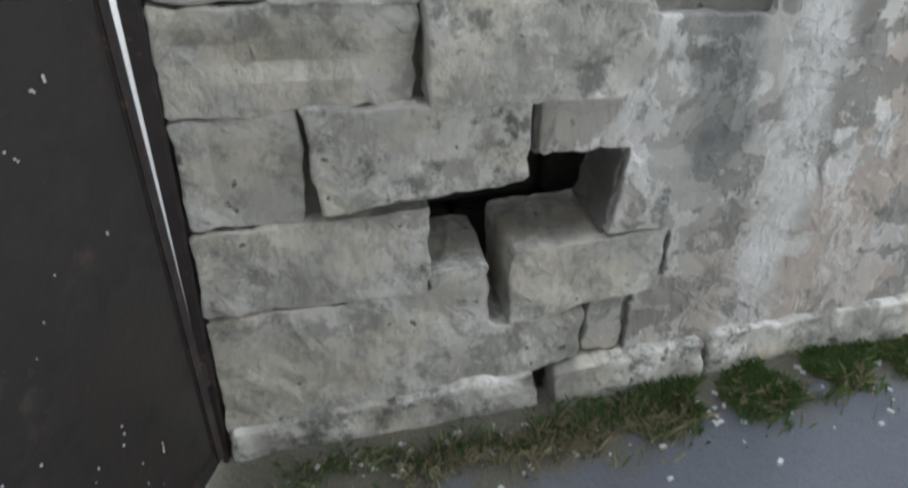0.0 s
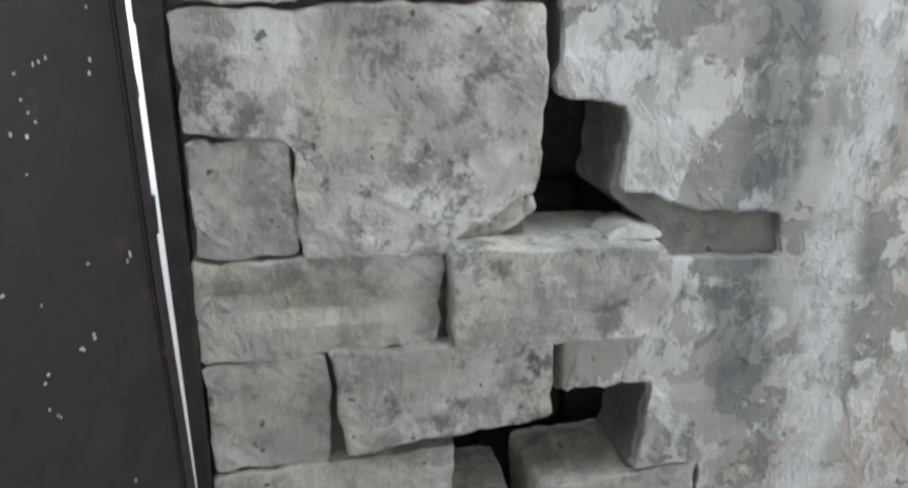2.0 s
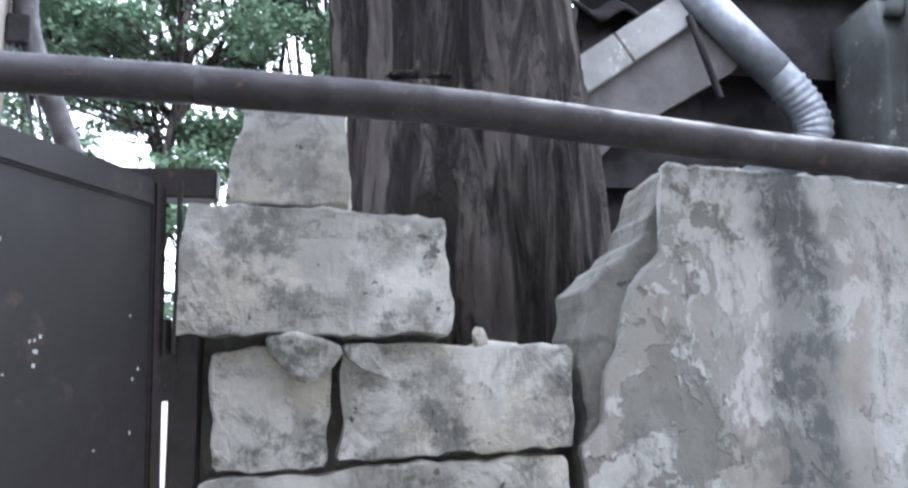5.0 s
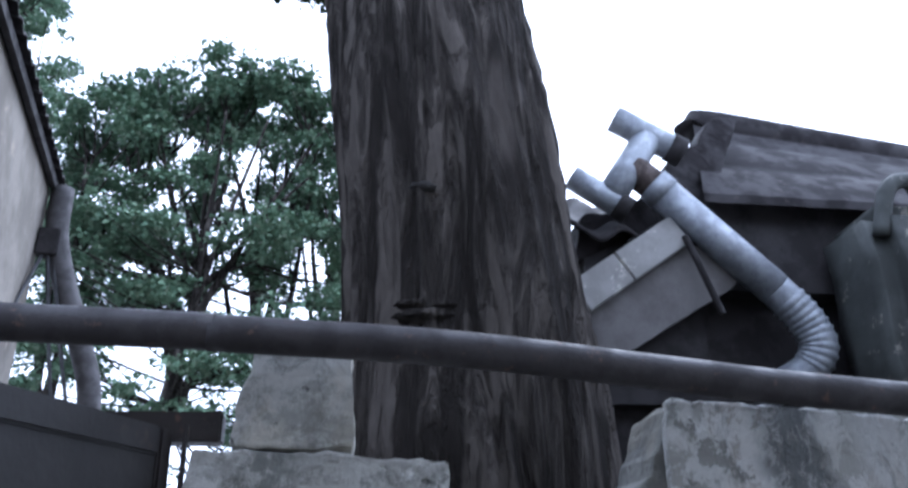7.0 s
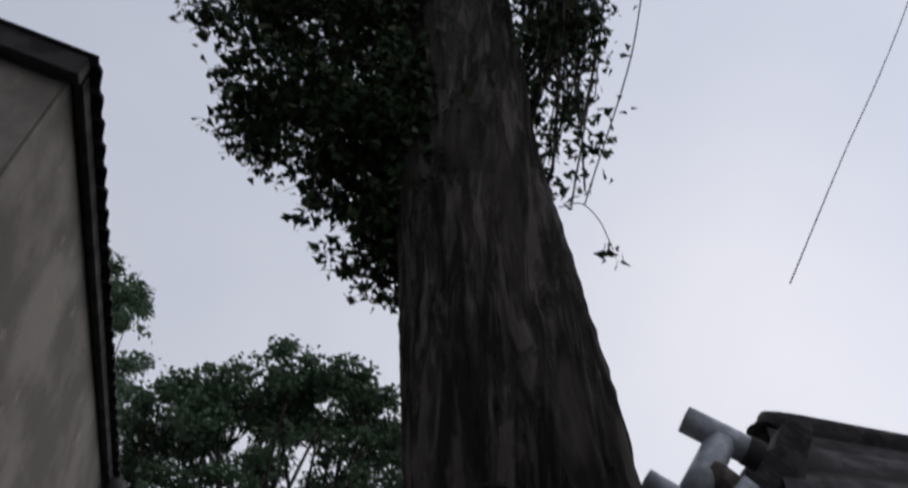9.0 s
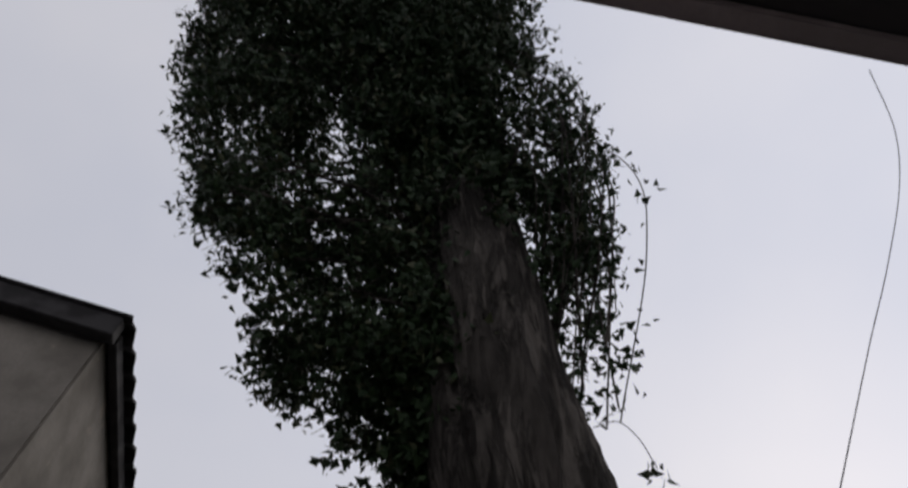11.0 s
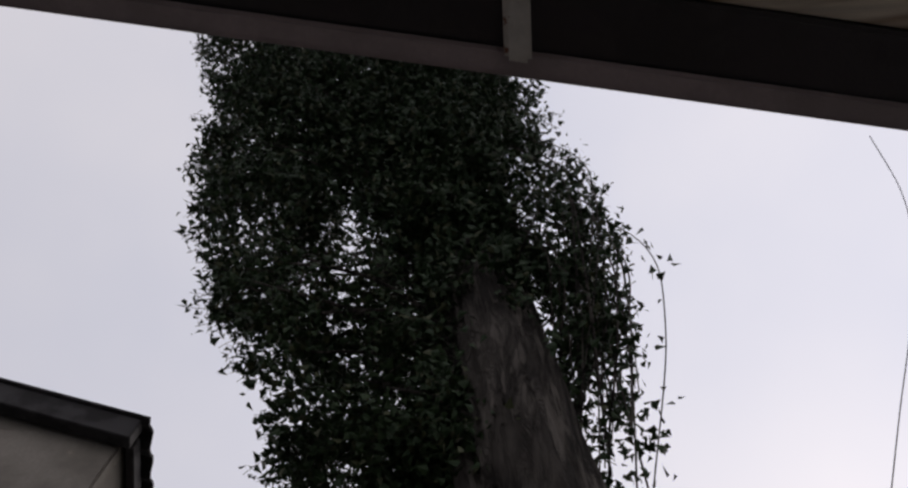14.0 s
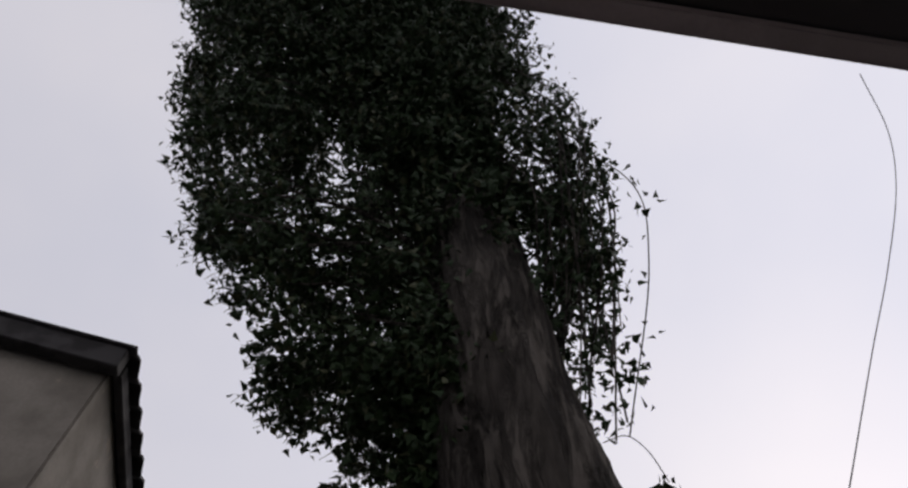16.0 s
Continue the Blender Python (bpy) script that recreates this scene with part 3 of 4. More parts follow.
leaf_m = Matrix.Translation((-0.060, -0.012, 0.08)) @ Matrix(((leaf_way.x, -leaf_way.y, 0, 0), (leaf_way.y, leaf_way.x, 0, 0), (0, 0, 1, 0), (0, 0, 0, 1)))


def cut_level(bm, *levels):
    for z in levels:
        bmesh.ops.bisect_plane(bm, geom=[*bm.verts, *bm.edges, *bm.faces], plane_co=(0, 0, z), plane_no=(0, 0, 1))
    return bm


leaf = part("leaf", cut_level(boxed(0.0, 1.15, -0.004, 0.004, -0.04, 1.70, m=leaf_m), 0.98), gate_paint, gate, "dark grey-brown sheet steel leaf")
for a, b in ((0.0, 0.03), (1.12, 1.15)):
    part("stile", cut_level(boxed(a, b, -0.012, 0.010, -0.05, 1.715, 0.004, m=leaf_m), 0.98), frame_paint, leaf, "dark brown painted stile")
for c, d in ((1.672, 1.715), (-0.05, -0.01)):
    part("rail", boxed(0.03, 1.12, -0.012, 0.010, c, d, 0.004, m=leaf_m), gate_paint, leaf)
for ob in (o for o in gate.children_recursive if o.name.split(".")[0] in ("jamb", "leaf", "stile", "rail")):
    for v in ob.data.vertices:
        k = max(0.0, (0.98 - v.co.z) / 0.98)
        if not ob.name.startswith("jamb"):
            v.co.x += 0.032 * k + 0.012 - 0.012 * max(0.0, (v.co.z - 1.28) / 0.45)
        elif -0.1 < v.co.x < -0.02:
            v.co.x += 0.028 * k
part("lock_plate", boxed(-0.062, -0.030, -0.020, 0.004, 1.392 + 0.08, 1.458 + 0.08, 0.003), frame_paint, gate, "dark steel plate across the slot")
part("slot_cover", boxed(-0.0435, -0.030, -0.006, 0.02, 1.256 + 0.08, 1.392 + 0.08, 0.002), frame_paint, gate, "dark strip covering part of the slot")
part("edge_bar", boxed(-0.036, -0.031, -0.034, -0.014, 1.46 + 0.08, 1.72 + 0.08, 0.001), frame_paint, gate, "thin dark bar beside the top stone")
for x, z in ((-0.052, 0.95), (-0.052, 1.45), (-0.022, 0.155)):
    part("hinge", tube_mesh([(x, -0.010, z + 0.08), (x, -0.010, z + 0.14)], 0.012, 10), frame_paint, gate)
rnd = random.Random(5)
bm = bmesh.new()
for _ in range(90):
    u, z = rnd.uniform(0.05, 0.75), rnd.uniform(0.05, 1.6)
    w, h = rnd.uniform(0.0008, 0.002), rnd.uniform(0.0008, 0.0026)
    for k in range(rnd.choice((1, 1, 2, 3))):
        add_box(bm, u - w, u + w, 0.0035, 0.0048, z - h, z + h, m=leaf_m)
        u, z = u + rnd.uniform(-0.012, 0.012), z - rnd.uniform(0.0, 0.02)
for v in bm.verts:
    v.co.x += 0.032 * max(0.0, (0.98 - v.co.z) / 0.98) + 0.017
part("paint_fleck", bm, paint_fleck, leaf, "dried white paint spatters")["kind"] = "stuff"

# ---- gas pipe over the wall ----
pipe = root("gas_pipe", "dull grey-brown painted steel pipe running over the wall", "pipe")
run = catmull([(-3.0, -0.055, 1.93), (-0.32, -0.05, 1.868), (0.02, -0.05, 1.857), (0.39, -0.05, 1.840), (0.78, -0.05, 1.802), (1.18, -0.05, 1.767), (3.4, -0.05, 1.60)], 6)
part("pipe_run", tube_mesh(run, 0.030, 20), pipe_paint, pipe, smooth=True)
for x, z in ((1.9, 1.714), (-1.25, 1.892)):
    part("pipe_bracket", boxed(x - 0.015, x + 0.015, -0.09, 0.10 if x > 0 else 0.05, z - 0.04, z - 0.026, 0.002), frame_paint, pipe)

# ---- the leaning tree behind the wall ----
tree = root("vine_clad_tree", "old leaning tree with furrowed bark and hanging vines", "tree", at=(0.62, 0.76, 0))
TRUNK = [(0.66, 0.80, -0.1, 0.46), (0.62, 0.77, 0.9, 0.39), (0.585, 0.75, 1.7, 0.35), (0.54, 0.74, 2.1, 0.338), (0.515, 0.74, 2.45, 0.332), (0.475, 0.74, 2.8, 0.322), (0.418, 0.74, 3.2, 0.315),
         (0.36, 0.72, 3.7, 0.312), (0.305, 0.66, 4.2, 0.30), (0.22, 0.56, 5.0, 0.28), (0.10, 0.42, 6.0, 0.24), (-0.06, 0.18, 7.2, 0.19), (-0.2, -0.1, 8.6, 0.12), (-0.3, -0.3, 9.6, 0.05)]
line = catmull([p[:3] for p in TRUNK], 10)
girth = [v.x for v in catmull([(p[3], 0, 0) for p in TRUNK], 10)]
bm = tube_mesh([Vector(p) - Vector((0.62, 0.76, 0)) for p in line], girth, 144)
for v in bm.verts:
    p = v.co + Vector((0.62, 0.76, 0))
    near = min(range(0, len(line)), key=lambda k: abs(line[k].z - p.z))
    out = p - line[near]
    out.z = 0
    if out.length < 1e-4:
        continue
    out.normalize()
    ang = math.atan2(out.y, out.x)
    ridge = abs(noise.noise(Vector((ang * 7.5, 0.4 * p.z, ang * 2)))) * 0.042 + abs(noise.noise(Vector((ang * 17, 1.1 * p.z, 3)))) * 0.020
    lump = 0.03 * noise.noise(Vector((math.cos(ang) * 1.3, math.sin(ang) * 1.3, p.z * 1.4)))
    # an old healed wound low on the side that faces the wall
    scar = math.exp(-(((ang + 1.75) / 0.16) ** 2)) * math.exp(-(((p.z - 2.45) / 0.42) ** 2)) * 0.035
    swell = math.exp(-(((ang + 2.05) / 0.45) ** 2)) * math.exp(-(((p.z - 1.70) / 0.20) ** 2)) * 0.055
    rib = (0.020 * math.exp(-(((ang + 2.02) / 0.05) ** 2)) - 0.018 * math.exp(-(((ang + 1.90) / 0.04) ** 2))) * math.exp(-(((p.z - 2.75) / 0.50) ** 2))
    v.co += out * (lump - ridge + 0.012 - scar + swell + rib)
part("trunk", bm, bark, tree, "dark furrowed grey-brown bark", True)
# knot hole, a lump with the hole's shade in its colour, and burrs on the trunk
for x, y, z, w, d, h, mat in ((0.385, 0.436, 2.40, 0.032, 0.016, 0.014, hole_dark), (0.40, 0.445, 2.06, 0.085, 0.030, 0.018, bark), (0.37, 0.448, 2.09, 0.05, 0.02, 0.012, bark), (0.45, 0.44, 2.085, 0.05, 0.022, 0.012, bark)):
    bm = bmesh.new()
    bmesh.ops.create_icosphere(bm, subdivisions=3, radius=1)
    for v in bm.verts:
        v.co *= 1 + 0.4 * noise.noise(v.co * 2.5 + Vector((x * 9, 0, z)))
        v.co = Vector((x - 0.62 + v.co.x * w, y - 0.76 + v.co.y * d, z + v.co.z * h))
    part("burr", bm, mat, tree, "rough lump on the bark, near-black where it stands for a knot hole", True)


def lerp_table(table, z):
    for (z0, a0, b0), (z1, a1, b1) in zip(table, table[1:]):
        if z0 <= z <= z1:
            k = (z - z0) / (z1 - z0)
            return a0 + k * (a1 - a0), b0 + k * (b1 - b0)
    return table[-1][1:]


CROWN = [(3.3, -0.08, 0.25), (3.5, -0.20, 0.30), (3.8, -0.24, 0.35), (4.1, -0.54, 0.42), (4.4, -0.82, 0.5), (4.7, -1.04, 0.6), (5.0, -1.26, 0.78), (5.3, -1.52, 0.86), (5.8, -1.64, 0.84), (6.4, -1.78, 0.77), (7.4, -2.10, 0.66), (8.0, -2.30, 0.62), (8.8, -2.5, 0.58), (9.6, -2.7, 0.5), (10.6, -2.2, 0.5), (11.4, -1.6, 0.1)]


def crown_y(z):
    return 0.85 - 0.25 * (z - 3.8)


def crown_span(z):
    """The crown's two rims at this height, scalloped where sprays end."""
    left, right = lerp_table(CROWN, z)
    dent = 0.45 * max(0.0, noise.noise(Vector((2.7, 0.3, z * 3.4)))) + 0.25 * max(0.0, noise.noise(Vector((8.1, 5.3, z * 8))))
    return left + 0.07 + dent * min(1.0, abs(left) + 0.3), right - 0.12 * max(0.0, noise.noise(Vector((5.5, 1.3, z * 4))))


rnd = random.Random(11)
boughs, spots, twigs = [], [], []
base = Vector((0.62, 0.76, 0))


def spray(start, way, length, leaves):
    """A drooping twig with leaves on both its sides."""
    p, d = start.copy(), way.normalized()
    path = [p.copy()]
    for _ in range(4):
        d = (d + Vector((rnd.gauss(0, 0.12), rnd.gauss(0, 0.12), -0.10))).normalized()
        p = p + d * length / 4
        path.append(p.copy())
    twigs.append(path)
    for k in range(leaves):
        u = rnd.uniform(0.1, 1.0) * 3.999
        q = path[int(u)].lerp(path[int(u) + 1], u % 1)
        spots.append(q + Vector((rnd.gauss(0, 0.026), rnd.gauss(0, 0.032), rnd.gauss(0, 0.024))))


for k in range(170):
    z = 3.70 + 7.2 * k / 170
    left, right = crown_span(z)
    side = rnd.random() < 0.8
    near = min(line, key=lambda q: abs(q.z - (z - 0.30)))
    reach = rnd.uniform(0.35, 1.0)
    tip = Vector((near.x + ((left + 0.12 if side else right - 0.15) - near.x) * reach, crown_y(z) + rnd.uniform(-0.45, 0.45), z + rnd.uniform(-0.05, 0.1)))
    mid = near.lerp(tip, 0.5) + Vector((0, rnd.uniform(-0.1, 0.1), rnd.uniform(0.05, 0.22)))
    boughs.append(catmull([near, mid, tip], 5))
knots = []
while len(knots) < 1050:
    z = 3.67 + 7.1 * rnd.random() ** 1.1
    left, right = crown_span(z)
    x = left + 0.10 + (right - left - 0.15) * rnd.random()
    trunk = min(line, key=lambda q: abs(q.z - z))
    gap = noise.noise(Vector((x * 2.4, z * 2.0, 7)))
    hole = math.exp(-(((x + 0.45) / 0.16) ** 2) - ((z - 5.75) / 0.24) ** 2)
    if z < 6.6 and gap - 1.3 * hole < (-0.40 if x < trunk.x else 0.12):
        continue
    if trunk.x - 0.05 < x and z < 4.6:
        continue
    knots.append((Vector((x, crown_y(z) + rnd.uniform(-0.32, 0.32), z)), left, -1 if x < trunk.x else 0.5))
for c, left, outward in knots:
    for _ in range(6):
        length = min(rnd.uniform(0.12, 0.26), max(0.05, c.x - left + 0.03)) if outward < 0 else rnd.uniform(0.10, 0.2)
        spray(c + Vector((rnd.gauss(0, 0.045), rnd.gauss(0, 0.06), rnd.gauss(0, 0.035))), Vector((outward * rnd.uniform(0.3, 1.0), rnd.uniform(-0.6, 0.6), rnd.uniform(-0.5, 0.3))), length, rnd.randint(9, 15))
# the dense upper crown and the ivy that covers the bole there
upper = []
for _ in range(30000):
    z = rnd.uniform(5.7, 11.0)
    left, right = crown_span(z)
    x = rnd.triangular(left + 0.08, right - 0.05, -0.1)
    if z > 6.5 or x > -0.10 or noise.noise(Vector((x * 2.4, z * 2.0, 7))) > -0.15:
        upper.append(Vector((x, crown_y(z) + rnd.uniform(-0.32, 0.4), z)) - base)
for _ in range(3600):
    z = 4.9 + 2.6 * rnd.random()
    k = min(range(len(line)), key=lambda i: abs(line[i].z - z))
    a = rnd.uniform(-2.9, -0.2)
    if z < 5.5 and rnd.random() > (z - 4.8) / 0.7:
        continue
    r = girth[k] + rnd.uniform(0.0, 0.12)
    upper.append(Vector((line[k].x + r * math.cos(a), line[k].y + r * math.sin(a), z)) - base)
# separate tongues of leaves low on the open side
for tip, z in ((-0.20, 3.56), (-0.34, 3.78), (-0.50, 4.0), (-0.64, 4.06), (-0.86, 4.16), (-1.36, 5.14)):
    for k in range(9):
        u = k / 8
        spray(Vector((0.12 + (tip - 0.12) * u * 0.80, crown_y(z) + rnd.uniform(-0.08, 0.08), z + 0.05 * (1 - u))), Vector((-1, rnd.uniform(-0.3, 0.3), 0.05)), 0.12, 12)
for path in boughs:
    n = len(path)
    part("bough", tube_mesh([p - base for p in path], [0.018 * (1 - 0.8 * i / n) for i in range(n)], 5), bark, tree)
verts, faces = [], []
for path in twigs:
    k = len(verts)
    for p in path:
        verts += [tuple(p - base + Vector(o)) for o in ((0.002, 0, 0), (-0.001, 0.0018, 0), (-0.001, -0.0018, 0))]
    for i in range(len(path) - 1):
        faces += [(k + 3 * i + j, k + 3 * i + (j + 1) % 3, k + 3 * i + 3 + (j + 1) % 3, k + 3 * i + 3 + j) for j in range(3)]
me = bpy.data.meshes.new("twig")
me.from_pydata(verts, [], faces)
leafy("twig", me, bark, tree, "thin dark twigs among the leaves")
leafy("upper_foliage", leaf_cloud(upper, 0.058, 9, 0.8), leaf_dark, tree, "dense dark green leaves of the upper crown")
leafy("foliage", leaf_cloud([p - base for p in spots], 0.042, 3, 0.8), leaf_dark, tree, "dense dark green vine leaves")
# vines that hang beside the trunk
vines = []
for k in range(44):
    z0 = rnd.uniform(5.4, 7.0)
    x0 = rnd.uniform(0.46, 0.86)
    y0 = crown_y(z0) + rnd.uniform(-0.2, 0.3)
    z1 = rnd.uniform(3.8, 4.9)
    bow = rnd.uniform(0.0, 0.36)
    path = catmull([(x0 - 0.2, y0, z0), (x0 + bow * 0.7, y0 + 0.05, (2 * z0 + z1) / 3), (x0 + bow * 0.6, y0 + 0.2, (z0 + 2 * z1) / 3), (x0 - 0.02 + rnd.uniform(-0.08, 0.08), crown_y(z1) - 0.05, z1)], 8)
    part("vine", tube_mesh([p - base for p in path], rnd.uniform(0.003, 0.007), 5), bark, tree)
    for p in path[2:]:
        clump = noise.noise(p * 3.1 + Vector((k, 0, 0)))
        for _ in range(rnd.randint(6, 14) if clump > 0.10 else rnd.randint(0, 2)):
            vines.append(p - base + Vector((rnd.gauss(0, 0.045), rnd.gauss(0, 0.05), rnd.gauss(0, 0.05))))
for _ in range(14):
    vines.append(Vector((0.97, 0.9, 3.74)) - base + Vector((rnd.gauss(0, 0.018), rnd.gauss(0, 0.02), rnd.gauss(0, 0.035))))
part("vine", tube_mesh([p - base for p in catmull([(0.74, 0.85, 3.95), (0.86, 0.9, 4.05), (0.93, 0.9, 3.95), (0.97, 0.9, 3.77)], 6)], 0.0025, 5), bark, tree)
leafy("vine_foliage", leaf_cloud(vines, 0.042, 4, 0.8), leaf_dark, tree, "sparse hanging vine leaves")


# ---- trees in the distance ----
SKYLINE = [(-9.0, 13.2, 0), (-6.1, 12.9, 0), (-5.5, 12.2, 0), (-5.15, 10.8, 0), (-4.6, 8.2, 0), (-3.87, 8.05, 0), (-3.5, 8.40, 0), (-3.08, 8.5, 0), (-2.73, 9.35, 0), (-2.4, 8.95, 0), (-1.75, 9.05, 0), (-1.07, 8.95, 0), (-0.5, 8.95, 0), (0.11, 8.5, 0), (1.2, 8.1, 0)]


def far_tree(at, spread, low, seed, label, count=60, cap=20.0):
    """A forked tree whose flat leaf clumps climb to the common skyline."""
    rnd = random.Random(seed)
    t = root("broadleaf_tree", label, "tree", "trees beyond the yard", at=at)
    top = lerp_table(SKYLINE, at[0])[0]
    lean = rnd.uniform(-0.45, 0.45)
    bole = catmull([(0, 0, -0.2), (rnd.uniform(-0.3, 0.3), 0, top * 0.3), (lean * 1.2 + rnd.uniform(-0.2, 0.2), 0.1, top * 0.55), (lean, 0, top * 0.84)], 8)
    part("trunk", tube_mesh(bole, [0.10 * (1 - 0.88 * i / len(bole)) for i in range(len(bole))], 9), bark, t)
    forks = []
    for k in range(7):
        start = bole[int(len(bole) * (0.45 + 0.06 * k))]
        end = Vector((rnd.uniform(-0.8, 0.8) * spread, rnd.uniform(-0.5, 0.5), top * rnd.uniform(0.74, 0.90)))
        path = catmull([start, start.lerp(end, 0.45) + Vector((0.1 * (-1) ** k, 0, -0.15)), end], 6)
        forks.append(path)
        part("limb", tube_mesh(path, [0.065 * (1 - 0.8 * i / len(path)) for i in range(len(path))], 6), bark, t)
    spots = []
    for k in range(count):
        x = rnd.uniform(-1, 1) * spread
        roof = min(lerp_table(SKYLINE, at[0] + x)[0] - 0.14, cap)
        z = roof - (roof - low) * rnd.random() ** 1.25 * (1 - 0.35 * abs(x) / spread)
        y = rnd.uniform(-0.9, 0.9)
        if noise.noise(Vector(((at[0] + x) * 1.1, z * 1.5, 3))) < -0.05 and z < roof - 0.5:
            continue
        c = Vector((x, y, z))
        start = min((q for path in forks for q in path), key=lambda q: (q - c - Vector((0, 0, -0.5))).length)
        path = catmull([start, start.lerp(c, 0.5) + Vector((rnd.uniform(-0.1, 0.1), 0, -0.1)), c], 4)
        part("twig", tube_mesh(path, [0.022 * (1 - 0.8 * i / len(path)) for i in range(len(path))], 4), bark, t)
        for _ in range(6):
            d = c + Vector((rnd.gauss(0, 0.17), rnd.gauss(0, 0.18), rnd.gauss(0, 0.06)))
            d.z = min(d.z, lerp_table(SKYLINE, at[0] + d.x)[0] + 0.28 * noise.noise(Vector((d.x * 1.9 + at[0], d.y * 1.2, 1.7))))
            for _ in range(32):
                spots.append(d + Vector((rnd.gauss(0, 0.095), rnd.gauss(0, 0.10), rnd.gauss(0, 0.045))))
    leafy("foliage", leaf_cloud(spots, 0.085, seed + 1, 0.45), leaf_far, t, "layered leaf clumps paled blue-green for haze, with gaps of sky")


far_tree((-3.55, 9.5, 0), 0.85, 5.9, 21, "slim green tree standing beyond the yard", 76)
far_tree((-2.35, 9.6, 0), 1.0, 5.6, 23, "tall green broadleaf tree beyond the yard", 118)
far_tree((-1.05, 9.5, 0), 1.0, 5.3, 24, "green broadleaf tree beyond the yard", 118)
far_tree((0.15, 9.6, 0), 0.8, 5.3, 25, "green broadleaf tree half hidden by the trunk", 55)
far_tree((-1.9, 8.9, 0), 2.3, 1.6, 26, "low dark bushy tree beyond the yard", 210, 6.0)
far_tree((-6.35, 11.5, 0), 1.15, 7.0, 22, "tall dark tree behind the whitewashed house", 110)

# ---- whitewashed house to the side of the gate ----
house = root("whitewashed_house", "whitewashed house with a corrugated roof edge", "house", at=(-1.455, 0.75, 0))
hb = Vector((-1.5, 0.75, 0))
side_way = Vector((-0.66, 3.78, 0)).normalized()
hm = Matrix(((-side_way.y, side_way.x, 0, 0), (side_way.x, side_way.y, 0, 0), (0, 0, 1, 0), (0, 0, 0, 1)))
part("wall", boxed(0.0, 4.0, 0.0, 3.85, -0.1, 4.40, 0.01, m=hm), whitewash, house, "patchy whitewashed render")
bm = bmesh.new()
n, m2 = 120, 2
rows = []
for i in range(n + 1):
    y = -0.10 + 4.05 * i / n
    wave = 0.022 * math.cos(2 * math.pi * y / 0.15)
    rows.append([bm.verts.new(hm @ Vector((-0.10, y, 4.46 + wave))), bm.verts.new(hm @ Vector((3.2, y, 5.18 + wave))), bm.verts.new(hm @ Vector((3.2, y, 5.195 + wave))), bm.verts.new(hm @ Vector((-0.10, y, 4.475 + wave)))])
for a, b in zip(rows, rows[1:]):
    for k in range(4):
        bm.faces.new((a[k], b[k], b[(k + 1) % 4], a[(k + 1) % 4]))
bm.faces.new(rows[0])
bm.faces.new(rows[-1][::-1])
bmesh.ops.recalc_face_normals(bm, faces=bm.faces)
part("roof", bm, roof_slate, house, "dark corrugated sheets")
tilt = hm @ Matrix(((1, 0, 0, 0), (0, 1, 0, 0), (0.215, 0, 1, 0), (0, 0, 0, 1)))
part("barge_board", boxed(-0.06, 3.2, -0.085, -0.02, 4.33, 4.475, 0.004, m=tilt), dark_board, house)
part("gable_wall", slab([(0.0, 4.38), (3.2, 4.38), (3.2, 5.06), (0.0, 4.42)], 0.0, 0.25, 71, step=0.3, jag=0.0, rough=0.004), whitewash, house).matrix_local = hm
part("eave_board", boxed(-0.06, -0.02, 0.0, 3.85, 4.36, 4.44, 0.004, m=hm), dark_board, house)
# fittings at the far corner
box = part("junction_box", boxed(-0.16, -0.01, 3.70, 3.82, 3.80, 4.02, 0.01, m=hm), dark_board, house, "dark electrical junction box on the corner")
part("drain_pipe", tube_mesh([hm @ Vector(p) for p in catmull([(-0.10, 3.80, 4.40), (-0.12, 3.8, 4.0), (-0.24, 3.85, 3.6), (-0.40, 3.9, 3.2), (-0.55, 3.95, 2.6), (-0.55, 3.95, 1.0), (-0.55, 3.95, -0.05)], 5)], 0.085, 12), old_slate, house, "weathered grey drainpipe", True)
for k, (a, b) in enumerate((((-0.06, 3.75, 3.8), (0.10, 3.0, 2.5)), ((-0.10, 3.75, 3.8), (-0.34, 3.9, 2.5)), ((-0.12, 3.76, 3.9), (-0.45, 3.92, 2.5)))):
    p, q = hm @ Vector(a), hm @ Vector(b)
    part("cable", tube_mesh([p.lerp(q, i / 6) + Vector((0, -0.01, -0.05 * math.sin(math.pi * i / 6))) for i in range(7)], 0.014, 6), cable_black, house)

# ---- low house beyond the wall ----
hut = root("low_house", "low shed-like house with a brown corrugated roof", "house", at=(1.9, 1.6, 0))
ob0 = Vector((1.9, 1.6, 0))


def hut_part(name, bm, mat, label="", smooth=False):
    for v in bm.verts:
        v.co -= ob0
    return part(name, bm, mat, hut, label, smooth)


hut_part("wall", boxed(1.02, 4.2, 1.16, 1.30, -0.1, 2.45), dark_board, "plank wall with shade put into its near-black colour")
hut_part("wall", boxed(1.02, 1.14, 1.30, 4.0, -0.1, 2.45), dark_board)


